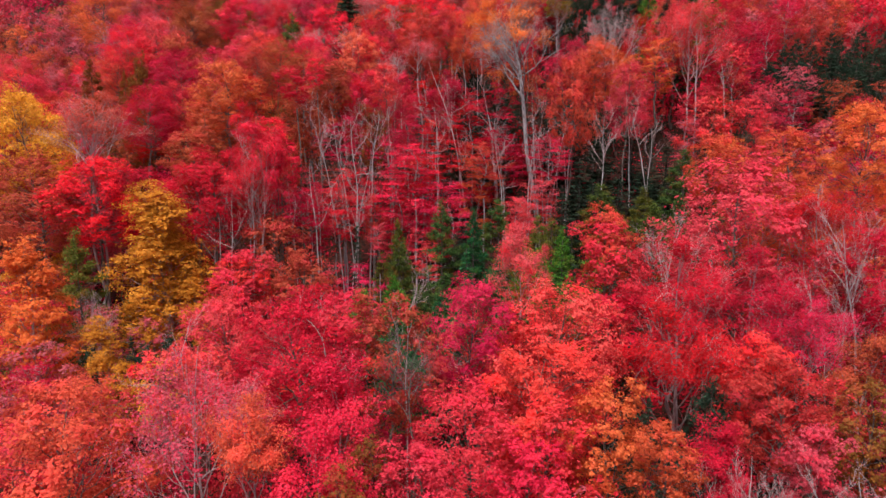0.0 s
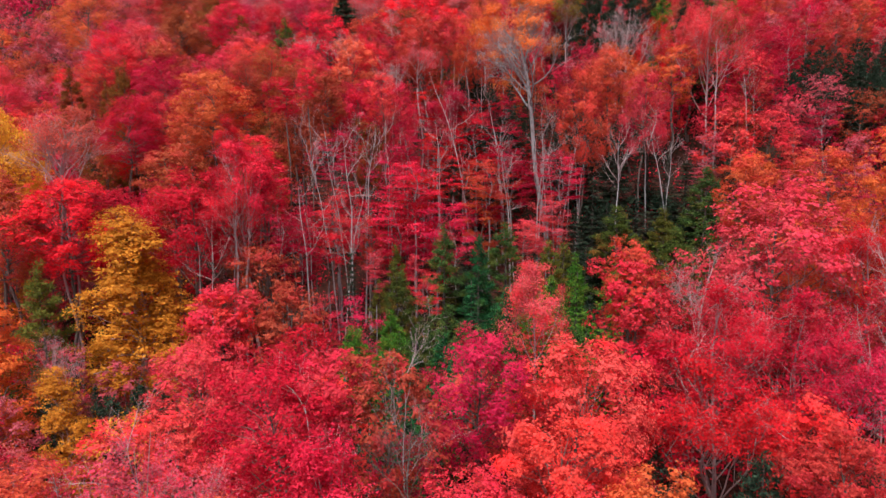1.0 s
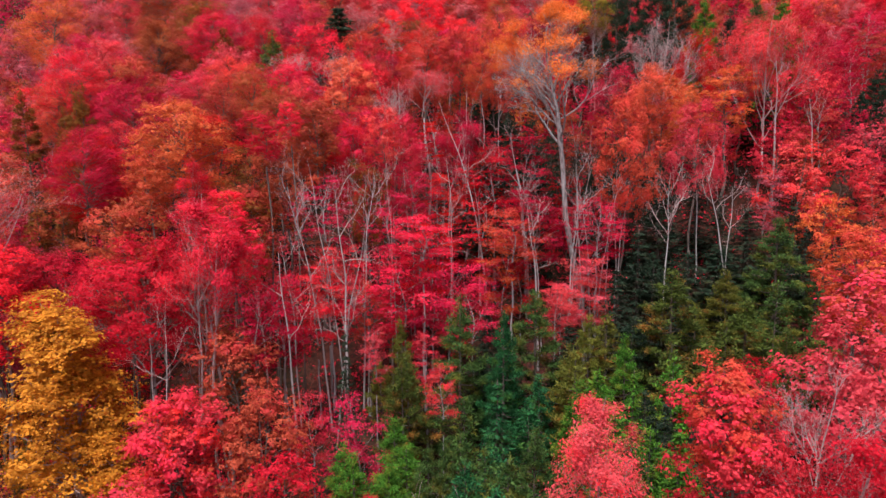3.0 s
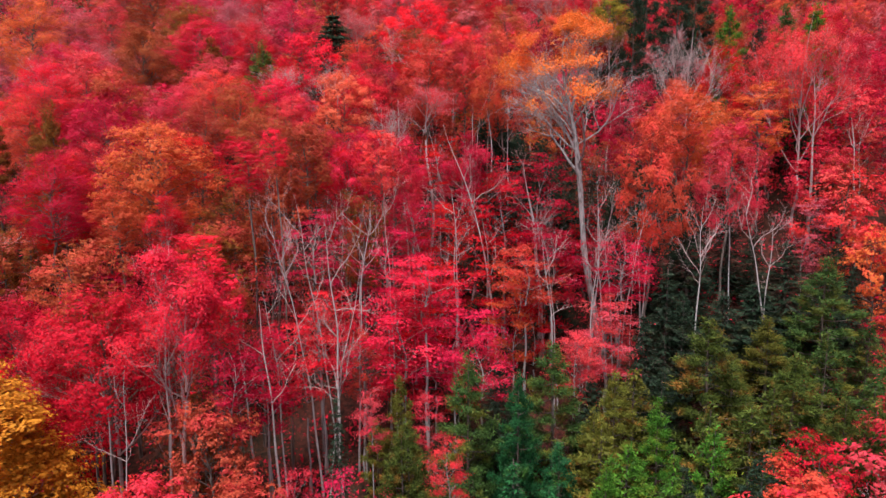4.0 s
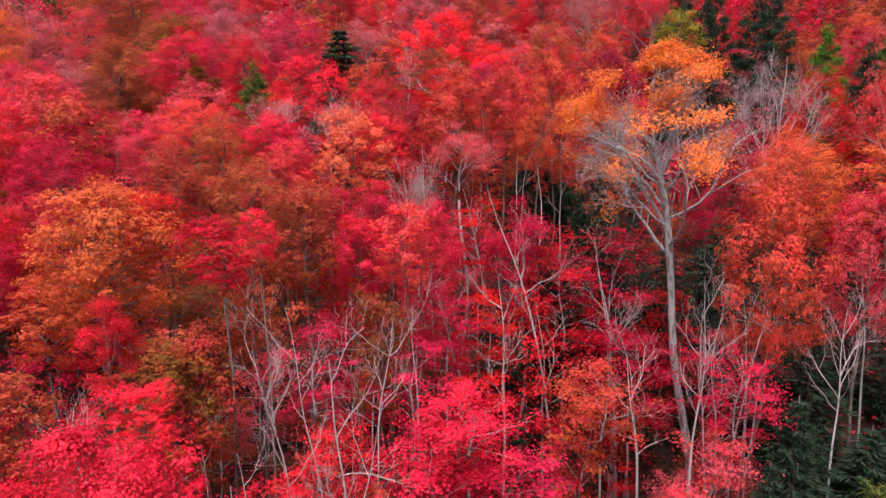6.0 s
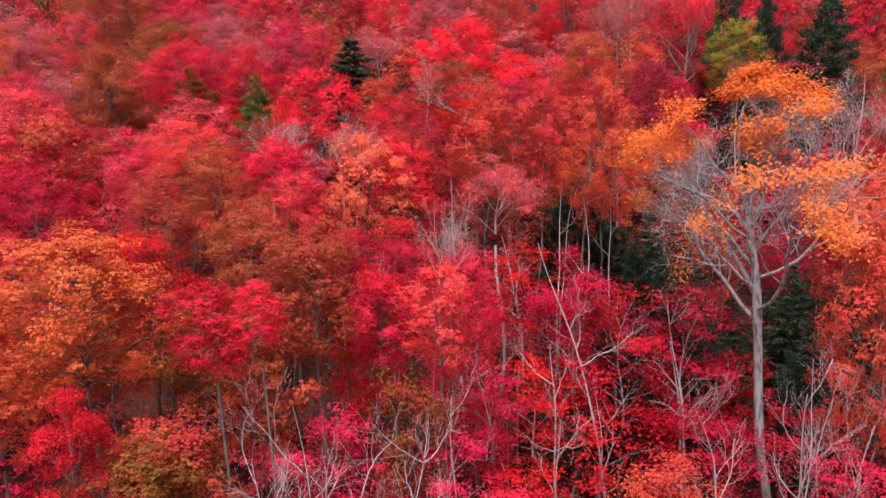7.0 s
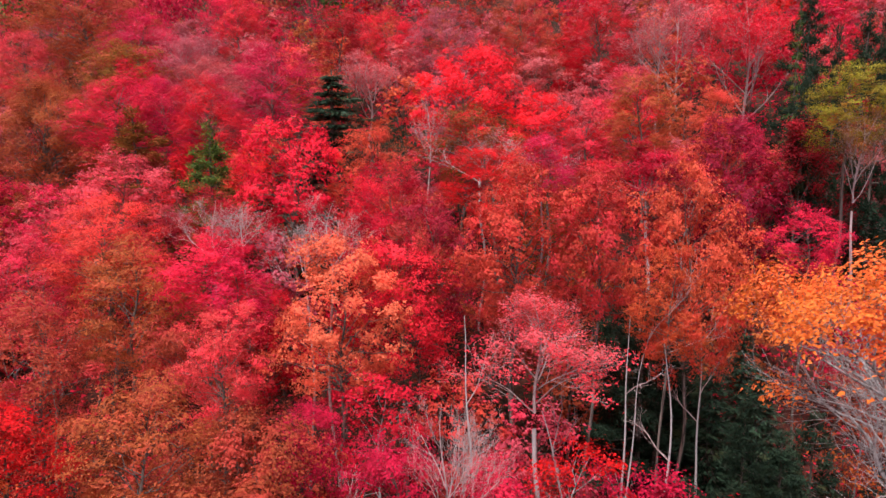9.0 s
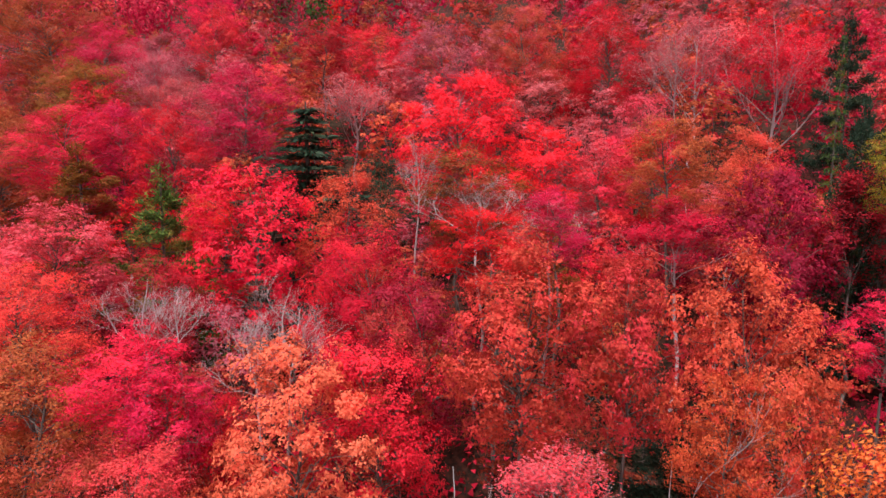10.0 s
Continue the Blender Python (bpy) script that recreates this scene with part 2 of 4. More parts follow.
def broadleaf(seed, height, width, base, shape="dome", limbs=16, twigs=6, leaves=4200, size=0.34, spread=0.45, thick=0.0100, flat=0.55, sway=0.5, shell=0.0):
    """Meshes of a broad-leaved tree: the trunk up to the crown, the limbs with their twigs, and the leaves. shell: the leaves lie on rounded lobes of that radius."""
    rng = np.random.default_rng(seed)
    z0 = base * height
    r = thick * height
    trunk, wood = Wood(), Wood()
    s = np.linspace(0, 1, 12)
    bend = np.sin(s * math.pi) * min(1.0, 0.2 * z0)
    trunk.stem(np.stack([sway * bend * (math.cos(seed) + 0.5 * np.sin(s * 9 + seed)), sway * bend * (math.sin(seed) + 0.5 * np.sin(s * 8 + 2 * seed)), z0 * 1.04 * s - 0.3], 1), r, r * 0.72, 8)
    trunk.stem([(0, 0, -0.6), (0, 0, 0.0), (0, 0, 0.5)], r * 1.4, r * 0.8, 8)
    s = np.linspace(0, 1, 7)
    stem = np.stack([sway * np.sin(s * 5 + seed) * s, sway * np.sin(s * 4 + seed * 2) * s, z0 + (height * 0.95 - z0) * s], 1)
    wood.stem(stem, r * 0.74, r * 0.12, 7)

    def at(z):
        return np.array([np.interp(z, stem[:, 2], stem[:, k]) for k in range(3)])

    spots, sizes = [], []
    for i in range(limbs):
        u = (i + rng.uniform(0.2, 0.8)) / limbs
        ztip = z0 + (height - z0) * u
        reach = width * 0.5 * outline(shape, u) * rng.uniform(0.72, 1.08)
        az = i * 2.4 + rng.uniform(-0.5, 0.5)
        axis = at(ztip)
        tip = np.array((axis[0] + math.cos(az) * reach, axis[1] + math.sin(az) * reach, ztip))
        root = at(max(z0, z0 + (ztip - z0) * 0.75 - reach * (0.1 if shape == "cone" else 0.25)))
        path = curve_to(root, tip, 0.10 * reach, 6)
        path[1:-1] += rng.normal(0, 0.05 * reach + 0.04, (4, 3))
        rr = max(0.02, r * 0.42 * (1 - 0.6 * u) * min(1.0, reach / 2.5 + 0.3))
        wood.stem(path if leaves > 4700 else path[[0, 2, 5]], rr, rr * 0.25, 4 if leaves > 4700 else 3)
        length = np.linalg.norm(tip - root)
        for j in range(twigs):
            f = 0.3 + 0.68 * (j + rng.uniform(0.1, 0.9)) / twigs
            a = np.array([np.interp(f, np.linspace(0, 1, 6), path[:, k]) for k in range(3)])
            way = unit(tip - root) + rng.normal(0, 0.55, 3) + (0, 0, 0.25)
            b = a + unit(way) * length * rng.uniform(0.22, 0.42)
            twig = curve_to(a, b, 0.04 * length, 4)
            wood.stem(twig[::3], rr * 0.42, rr * 0.12, 3)
            spots += [twig[2], b]
            sizes += [1.0, 0.9]
        spots.append(tip)
        sizes.append(1.0)
    made = [("trunk", trunk.mesh("trunk", BARK["grey"]))]
    made.append(("branching", wood.mesh("branching", BARK["grey"])))
    if leaves:
        spots, sizes = np.array(spots), np.array(sizes)
        pick = rng.integers(0, len(spots), leaves)
        if shell:
            sprays = leaves // 7
            host = rng.integers(0, len(spots), sprays)
            way = unit(rng.normal(0, 1, (sprays, 3)) + (0, 0, 0.25))
            lobe = shell * rng.uniform(0.6, 1.35, len(spots))[host] * sizes[host]
            heart = way * (lobe * rng.uniform(0.6, 1.15, sprays))[:, None] * (1, 1, 0.8)
            spray = rng.integers(0, sprays, leaves)
            pick = host[spray]
            off = heart[spray] + rng.normal(0, 1, (leaves, 3)) * (1, 1, 0.6) * shell * 0.13
        else:
            off = rng.normal(0, 1, (leaves, 3)) * (1, 1, flat) * spread * sizes[pick][:, None] * rng.uniform(0.5, 1.5, len(spots))[pick][:, None]
        centres = spots[pick] + off
        heart = np.array((0, 0, z0 + 0.42 * (height - z0)))
        outward = unit((centres - heart) / (width, width, height - z0))
        facing = unit(unit(off) * (0.55, 0.55, 0.5) + outward * (0.55, 0.55, 0.75) + rng.normal(0, 0.27, (leaves, 3)) + (0, 0, 0.15))
        length = size * rng.uniform(0.55, 1.25, leaves)
        made.append(("crown", blades("crown", centres, facing, rng.normal(0, 1, (leaves, 3)), length, length * rng.uniform(0.72, 1.02, leaves), LEAVES["red"])))
    return made


def grow(wood, rng, a, way, length, r, depth, kids, wander, lift, tips):
    """A branch that wanders and turns upwards, with side branches down to twigs; the ends go into tips."""
    steps = 6 if depth > 1 else 4 if depth else 3
    pts, ways = [np.asarray(a, float)], []
    d = unit(np.asarray(way, float))
    for _ in range(steps):
        d = unit(d + rng.normal(0, wander, 3) + (0, 0, lift))
        ways.append(d)
        pts.append(pts[-1] + d * length / steps)
    wood.stem(pts, r, max(0.004, r * (0.42 if depth else 0.3)), 6 if depth > 2 else 4 if depth > 1 else 3)
    if not depth:
        tips += pts[2:]
        return
    tips.append(pts[-1])
    for k in range(kids[0]):
        f = 0.28 + 0.70 * (k + rng.uniform(0.1, 0.9)) / kids[0]
        i = min(steps - 1, int(f * steps))
        b = pts[i] + (pts[i + 1] - pts[i]) * (f * steps - i)
        side = unit(np.cross(ways[i], rng.normal(0, 1, 3)))
        grow(wood, rng, b, ways[i] + side * rng.uniform(0.5, 0.95), length * rng.uniform(0.42, 0.68) * (1.15 - 0.4 * f), r * rng.uniform(0.38, 0.52) * (1.05 - 0.4 * f), depth - 1, kids[1:], wander, lift, tips)


def branched(seed, height, width, clear, limbs=8, kids=(5, 4, 3), rise=(0.5, 1.3), wander=0.16, lift=0.10, thick=0.008, start=0.45, leaves=0, size=0.11, spread=0.3, only_top=0.0, sway=0.4):
    """Meshes of a tree whose limbs fork again and again: trunk, leader, limbs and, where it has them, leaves at the twigs' ends."""
    rng = np.random.default_rng(seed)
    z0, r = clear * height, thick * height
    trunk, leader = Wood(), Wood()
    s = np.linspace(0, 1, 12)
    bend = sway * np.sin(s * math.pi)
    trunk.stem(np.stack([bend * np.sin(s * 5 + seed), bend * np.sin(s * 4 + 2 * seed), z0 * 1.03 * s - 0.3], 1), r, r * 0.74, 10)
    trunk.stem([(0, 0, -0.6), (0, 0, 0.0), (0, 0, 0.6)], r * 1.5, r * 0.85, 10)
    s = np.linspace(0, 1, 8)
    stem = np.stack([sway * np.sin(s * 4 + seed) * s, sway * np.sin(s * 5 + seed * 2) * s, z0 + (height * 0.9 - z0) * s], 1)
    leader.stem(stem, r * 0.76, r * 0.08, 7)
    pieces, tips = [leader], []
    for i in range(limbs):
        wood = Wood()
        pieces.append(wood)
        u = start * (i / max(1, limbs - 1)) ** 0.9 + (0.25 if i == limbs - 1 else 0.0)
        root = np.array([np.interp(u, s, stem[:, k]) for k in range(3)])
        az = i * 2.4 + rng.uniform(-0.4, 0.4) + seed
        way = np.array((math.cos(az), math.sin(az), rng.uniform(*rise) + 0.8 * u))
        grow(wood, rng, root, way, (height - root[2]) * 0.52 * rng.uniform(0.85, 1.15), r * 0.40 * (1 - 0.5 * u) * rng.uniform(0.75, 1.1), len(kids), kids, wander, lift, tips)
    tips = np.array(tips)
    wide = 0.5 * width / np.percentile(np.hypot(tips[:, 0], tips[:, 1]), 94)
    tall = (height - z0) / (np.percentile(tips[:, 2], 99) - z0)
    fit = np.array((wide, wide, tall))
    for piece in pieces:
        piece.verts = [(v - (0, 0, z0)) * fit + (0, 0, z0) for v in piece.verts]
    tips = (tips - (0, 0, z0)) * fit + (0, 0, z0)
    made = [("trunk", trunk.mesh("trunk", BARK["grey"]))]
    made += [("limb" if k else "leader", w.mesh("limb", BARK["grey"])) for k, w in enumerate(pieces)]
    if leaves:
        u = (tips[:, 2] - z0) / (height - z0)
        shell = np.sqrt(u**2 + 0.55 * (tips[:, 0] ** 2 + tips[:, 1] ** 2) / (0.5 * width) ** 2)
        odd = np.sin(tips[:, 0] * 1.3 + seed) * np.sin(tips[:, 1] * 1.3) * np.sin(tips[:, 2] * 1.1)
        leafy = tips[((shell > only_top) & (u > 0.64)) | (odd > 0.60)] if only_top else tips
        pick = rng.integers(0, len(leafy), leaves)
        off = rng.normal(0, 1, (leaves, 3)) * (1, 1, 0.55) * spread
        centres = leafy[pick] + off
        outward = unit((centres - (0, 0, z0 + 0.3 * (height - z0))) / (width, width, height - z0))
        facing = unit(unit(off) * 0.4 + outward * 0.6 + rng.normal(0, 0.32, (leaves, 3)) + (0, 0, 0.3))
        length = size * rng.uniform(0.6, 1.25, leaves)
        made.append(("crown", blades("crown", centres, facing, rng.normal(0, 1, (leaves, 3)), length, length * rng.uniform(0.72, 1.0, leaves), LEAVES["red"])))
    return made


def conifer(seed, height, width, base=0.06, levels=18, per=7, sprays=26, droop=0.25, tuft=0.30, power=0.8, ragged=0.15, thin=0.34):
    """Meshes of a spruce or pine: a straight stem with whorls of boughs that carry flat sprays of needles."""
    rng = np.random.default_rng(seed)
    trunk, wood = Wood(), Wood()
    stem = np.stack([np.zeros(6), np.zeros(6), np.linspace(-0.3, height * 0.985, 6)], 1)
    trunk.stem(stem, 0.016 * height, 0.02, 7)
    centres, along, facing, length = [], [], [], []
    for i in range(levels):
        u = (i + 0.3) / levels
        z = height * (base + (1 - base) * u * 0.97)
        for j in range(per):
            reach = width * 0.5 * ((1 - u) ** power * min(1.0, 0.6 + 2 * u) + 0.03) * rng.uniform(1 - 2.2 * ragged, 1 + ragged)
            az = j * 2 * math.pi / per + i * 1.3 + rng.uniform(-0.3, 0.3)
            out = np.array((math.cos(az), math.sin(az), 0))
            a = np.array((0, 0, z + rng.uniform(-0.12, 0.12)))
            b = a + out * reach + (0, 0, reach * (0.30 * u - droop + rng.normal(0, 0.06)))
            path = curve_to(a, b, -0.04 * reach if droop > 0 else 0.02, 4)
            wood.stem(path, 0.012 + 0.012 * reach, 0.006, 3)
            m = max(5, int(sprays * reach / (width * 0.5) + 4))
            f = rng.uniform(0.18, 1.02, m) ** 0.8
            c = a + (b - a) * f[:, None]
            side = np.array((-out[1], out[0], 0.0))
            swing = rng.uniform(-1, 1, m)
            fan = (0.16 + 0.30 * (1 - f)) * reach * 0.8 + 0.08
            c = c + side * (swing * fan)[:, None] + np.stack([np.zeros(m), np.zeros(m), rng.normal(0, 0.05, m) - 0.10 * np.abs(swing) * fan], 1)
            centres.append(c)
            along.append(out + side * (swing * 0.9)[:, None] + np.stack([np.zeros(m), np.zeros(m), rng.normal(0.05, 0.35, m)], 1))
            facing.append(rng.normal(0, 0.38, (m, 3)) + (0, 0, 1.0) + out * 0.25)
            length.append(tuft * rng.uniform(0.7, 1.35, m))
    centres, along, facing, length = np.concatenate(centres), np.concatenate(along), unit(np.concatenate(facing)), np.concatenate(length)
    return [
        ("trunk", trunk.mesh("trunk", BARK["brown"])),
        ("branching", wood.mesh("branching", BARK["brown"])),
        ("crown", blades("crown", centres, facing, along, length, length * thin, LEAVES["pine"])),
    ]


def pine(seed, height, width, boughs=58, needles=12500, size=0.25, thin=0.15):
    """Meshes of a bushy pine: layered boughs, each a flattened plume of brushes of thin needles, bare and dark beneath."""
    rng = np.random.default_rng(seed)
    trunk, wood = Wood(), Wood()
    trunk.stem([(0, 0, -0.3), (0.05, 0, height * 0.4), (0, 0.05, height * 0.97)], 0.014 * height, 0.03, 7)
    hearts, ways = [], []
    for i in range(boughs):
        u = ((i + rng.uniform(0, 1)) / boughs) ** 0.85
        reach = width * 0.5 * ((1 - u) ** 0.6 * min(1.0, 0.75 + u) + 0.05) * rng.uniform(0.66, 1.10)
        az = i * 2.4 + rng.uniform(-0.4, 0.4)
        out = np.array((math.cos(az), math.sin(az), 0.0))
        side = np.array((-out[1], out[0], 0.0))
        a = np.array((0, 0, height * (0.04 + 0.88 * u)))
        b = a + out * reach + (0, 0, reach * rng.uniform(0.05, 0.35))
        path = curve_to(a, b, -0.08 * reach, 4)
        wood.stem(path, 0.02 + 0.012 * reach, 0.01, 3)
        m = int(4 + 6 * reach)
        f = rng.uniform(0.28, 1.03, m) ** 0.75
        swing = rng.uniform(-1, 1, m)
        fan = 0.34 * reach * (1.05 - f) ** 0.6 + 0.10
        c = a + (b - a) * f[:, None] + side * (swing * fan)[:, None]
        c[:, 2] += 0.10 * f * reach * (1 - swing**2) + rng.normal(0, 0.06, m)
        hearts.append(c)
        ways.append(out * 0.75 + side * (swing * 0.7)[:, None] + (0, 0, 0.5))
    top = rng.normal(0, 1, (10, 3)) * (0.10, 0.10, 0.28) + (0, 0, height * 0.95)
    hearts, ways = np.concatenate(hearts + [top]), np.concatenate(ways + [np.tile((0, 0, 1.0), (10, 1))])
    brush = np.arange(needles) % len(hearts)
    ray = unit(unit(ways[brush]) * 0.8 + rng.normal(0, 0.55, (needles, 3)))
    length = size * rng.uniform(0.6, 1.3, needles)
    centres = hearts[brush] + ray * (length * rng.uniform(0.1, 0.6, needles))[:, None] + rng.normal(0, 1, (needles, 3)) * (0.15, 0.15, 0.08)
    facing = unit(rng.normal(0, 0.6, (needles, 3)) + (0, 0, 0.7))
    return [
        ("trunk", trunk.mesh("trunk", BARK["brown"])),
        ("branching", wood.mesh("branching", BARK["brown"])),
        ("crown", blades("crown", centres, facing, ray, length, length * thin * rng.uniform(0.8, 1.6, needles), LEAVES["pine"])),
    ]


def clump(seed, height, stems, spread, twigs=6, fine=4):
    """A few bare pale stems that lean apart from one root, wavy, each with rising branches and fine twigs."""
    rng = np.random.default_rng(seed)
    made = []
    for k in range(stems):
        trunk, wood = Wood(), Wood()
        az = k * 2 * math.pi / stems + rng.uniform(-0.5, 0.5)
        h = height * rng.uniform(0.72, 1.0)
        s = np.linspace(0, 1, 14)
        out = spread * rng.uniform(0.4, 1.1)
        bow = rng.uniform(0.8, 1.6)
        sway = rng.uniform(0.3, 0.6, 2)
        stem = np.stack([math.cos(az) * out * s**bow + sway[0] * np.sin(s * 9 + 2.1 * k) * s, math.sin(az) * out * s**bow + sway[1] * np.sin(s * 8 + k) * s, h * s - 0.3], 1)
        r = 0.0062 * height * rng.uniform(0.75, 1.15)
        trunk.stem(stem, r, 0.012, 7)
        for i in range(9):
            f = rng.uniform(0.30, 0.97)
            a = np.array([np.interp(f, s, stem[:, q]) for q in range(3)])
            way = np.array((math.cos(i * 2.4 + k), math.sin(i * 2.4 + k), rng.uniform(0.6, 1.6)))
            length = height * rng.uniform(0.14, 0.34) * (1.25 - f)
            path = curve_to(a, a + unit(way) * length * 1.6, -0.10 * length, 6)
            path[1:] += rng.normal(0, 0.09, (5, 3))
            wood.stem(path, r * 0.30, 0.008, 4)
            for j in range(twigs):
                c = path[1 + j % 5]
                d = c + unit(way + rng.normal(0, 0.7, 3)) * length * rng.uniform(0.25, 0.6)
                twig = curve_to(c, d, 0.03, 3)
                wood.stem(twig, r * 0.10, 0.005, 3)
                for q in range(fine):
                    e = twig[1 + q % 2] + unit(way + rng.normal(0, 0.9, 3)) * length * rng.uniform(0.12, 0.35)
                    wood.stem([twig[1 + q % 2], e], 0.006, 0.004, 3)
        made += [("stem", trunk.mesh("stem", BARK["birch"])), ("branching", wood.mesh("branching", BARK["ash"]))]
    return made


# kind: its makers (one a variant), the height, crown width and clear trunk they are grown to, name, bark, label
KINDS = {
    "dense": ([lambda i=i: broadleaf(10 + i, 11, 5.4, 0.36, "dome", 26, 1, 9800, 0.150, shell=0.74) for i in range(5)], 11, 5.4, 0.36, "maple_tree", "brown", "maple tree with a dense rounded crown"),
    "great": ([lambda i=i: broadleaf(15 + i, 14, 8.5, 0.36, "dome", 42, 1, 21000, 0.148, shell=0.92) for i in range(3)], 14, 8.5, 0.36, "maple_tree", "brown", "broad maple tree with a dense domed crown"),
    "greatfine": ([lambda i=i: broadleaf(18 + i, 14, 8.5, 0.36, "dome", 46, 1, 44000, 0.088, shell=0.94) for i in range(2)], 14, 8.5, 0.36, "maple_tree", "brown", "broad maple tree with a dense domed crown"),
    "tall": ([lambda i=i: broadleaf(20 + i, 15, 4.6, 0.36, "column", 24, 1, 13500, 0.108, shell=0.64) for i in range(3)], 15, 4.6, 0.36, "maple_tree", "brown", "tall slender maple on a straight trunk"),
    "airy": ([lambda i=i: branched(30 + i, 12, 5.5, 0.36, 8, (5, 4, 3), (0.5, 1.4), leaves=13000, size=0.105, spread=0.24) for i in range(4)], 12, 5.5, 0.36, "maple_tree", "ash", "maple with thin foliage and pale branches"),
    "airier": ([lambda i=i: branched(35 + i, 14, 8.5, 0.36, 10, (5, 5, 4), (0.4, 1.2), leaves=17000, size=0.110, spread=0.25) for i in range(2)], 14, 8.5, 0.36, "maple_tree", "ash", "broad maple with thin foliage and pale branches"),
    "sparse": ([lambda i=i: branched(38 + i, 12, 5.5, 0.34, 9, (6, 5, 4), (0.5, 1.5), leaves=7500, size=0.095, spread=0.20) for i in range(3)], 12, 5.5, 0.34, "maple_tree", "ash", "thinly leaved maple showing its pale branches"),
    "layer": ([lambda i=i: broadleaf(40 + i, 9, 5, 0.16, "dome", 15, 4, 4600, 0.128, 0.36, 0.008, 0.2) for i in range(3)], 9, 5, 0.16, "young_maple", "grey", "young understorey maple with flat leaf layers"),
    "cone": ([lambda i=i: broadleaf(50 + i, 13, 5, 0.16, "cone", 46, 1, 26000, 0.105, shell=0.62) for i in range(2)], 13, 5, 0.16, "aspen_tree", "birch", "aspen tree with a pointed clumpy crown"),
    "bare": ([lambda i=i: branched(70 + i, 13, 5, 0.38, 8, (6, 5, 4), (0.9, 1.9), 0.17, 0.14, 0.0065) for i in range(4)], 13, 5, 0.38, "bare_tree", "ash", "leafless tree with a fan of grey twigs"),
    "clump": ([lambda i=i: clump(80 + i, 14, 3, 2.8, 8, 4) for i in range(3)], 14, 5, 0.0, "birch_clump", "birch", "clump of leafless pale birch stems leaning apart"),
    "half": ([lambda i=i: branched(90 + i, 24, 9.8, 0.55, 16, (7, 6, 6), (0.35, 1.1), 0.19, 0.07, 0.0098, 0.72, 30000, 0.100, 0.27, 0.93, 0.25) for i in range(2)], 24, 9.8, 0.55, "veteran_tree", "grey", "large tree, bare grey inside, leafy on top"),
    "pine": ([lambda i=i: pine(100 + i, 9, 5.2, 34, 13000, 0.27, 0.15) for i in range(5)], 9, 5.2, 0.0, "pine_tree", "brown", "bushy pine tree with soft needle boughs"),
    "pinelet": ([lambda i=i: pine(105 + i, 9, 5.2, 44, 3400, 0.33, 0.27) for i in range(3)], 9, 5.2, 0.0, "pine_tree", "brown", "bushy pine tree with soft needle boughs"),
    "fir": ([lambda: conifer(115, 12, 6, 0.04, 26, 12, 52, 0.22, 0.36, 0.72, 0.24, 0.30)], 12, 6, 0.0, "spruce_tree", "brown", "broad spruce tree with layered boughs"),
    "fine": ([lambda i=i: broadleaf(150 + i, 11, 5.4, 0.36, "dome", 28, 1, 20000, 0.092, shell=0.78) for i in range(3)], 11, 5.4, 0.36, "maple_tree", "brown", "maple tree with a dense rounded crown"),
    "spruce": ([lambda i=i: conifer(110 + i, 11, 4, 0.04, 22, 9, 36, 0.30, 0.30, 0.80, 0.24, 0.30) for i in range(3)], 11, 4, 0.0, "spruce_tree", "brown", "narrow spruce tree with drooping boughs"),
    "fill": ([lambda i=i: broadleaf(120 + i, 9, 5, 0.25, "dome", 18, 1, 5200, 0.150, shell=0.80) for i in range(4)], 9, 5, 0.25, "understorey_tree", "brown", "smaller maple within the closed wood"),
    "distant": ([lambda i=i: broadleaf(140 + i, 9, 5, 0.25, "dome", 16, 1, 3000, 0.21, shell=0.85) for i in range(4)], 9, 5, 0.25, "distant_tree", "brown", "distant maple high on the hillside"),
    "far": ([lambda i=i: broadleaf(130 + i, 11, 5.4, 0.36, "dome", 24, 1, 15000, 0.112, shell=0.80) for i in range(5)], 11, 5.4, 0.36, "maple_tree", "brown", "maple tree with a dense rounded crown"),
}
TONES = {
    "crimson": "deep crimson", "red": "red", "bright": "bright red", "scarlet": "scarlet", "coral": "coral red", "pink": "pink-red", "mauve": "hazy mauve-red",
    "orange": "orange", "tangerine": "light orange", "amber": "amber orange", "peach": "pale orange", "gold": "golden yellow", "rust": "rust-brown", "rustorange": "rusty orange", "olive": "olive-brown",
    "wine": "dark wine-red", "lime": "yellow-green", "moss": "olive-green", "bronze": "bronze-orange", "pine": "dull green", "bluepine": "blue-green", "greenpine": "fresh green", "rustpine": "green and rusty", "spruce": "very dark green",
}
models, PLACED = {}, []


def model(kind, variant):
    """The meshes of one variant, grown once."""
    if (kind, variant) not in models:
        models[kind, variant] = KINDS[kind][0][variant]()
    return models[kind, variant]


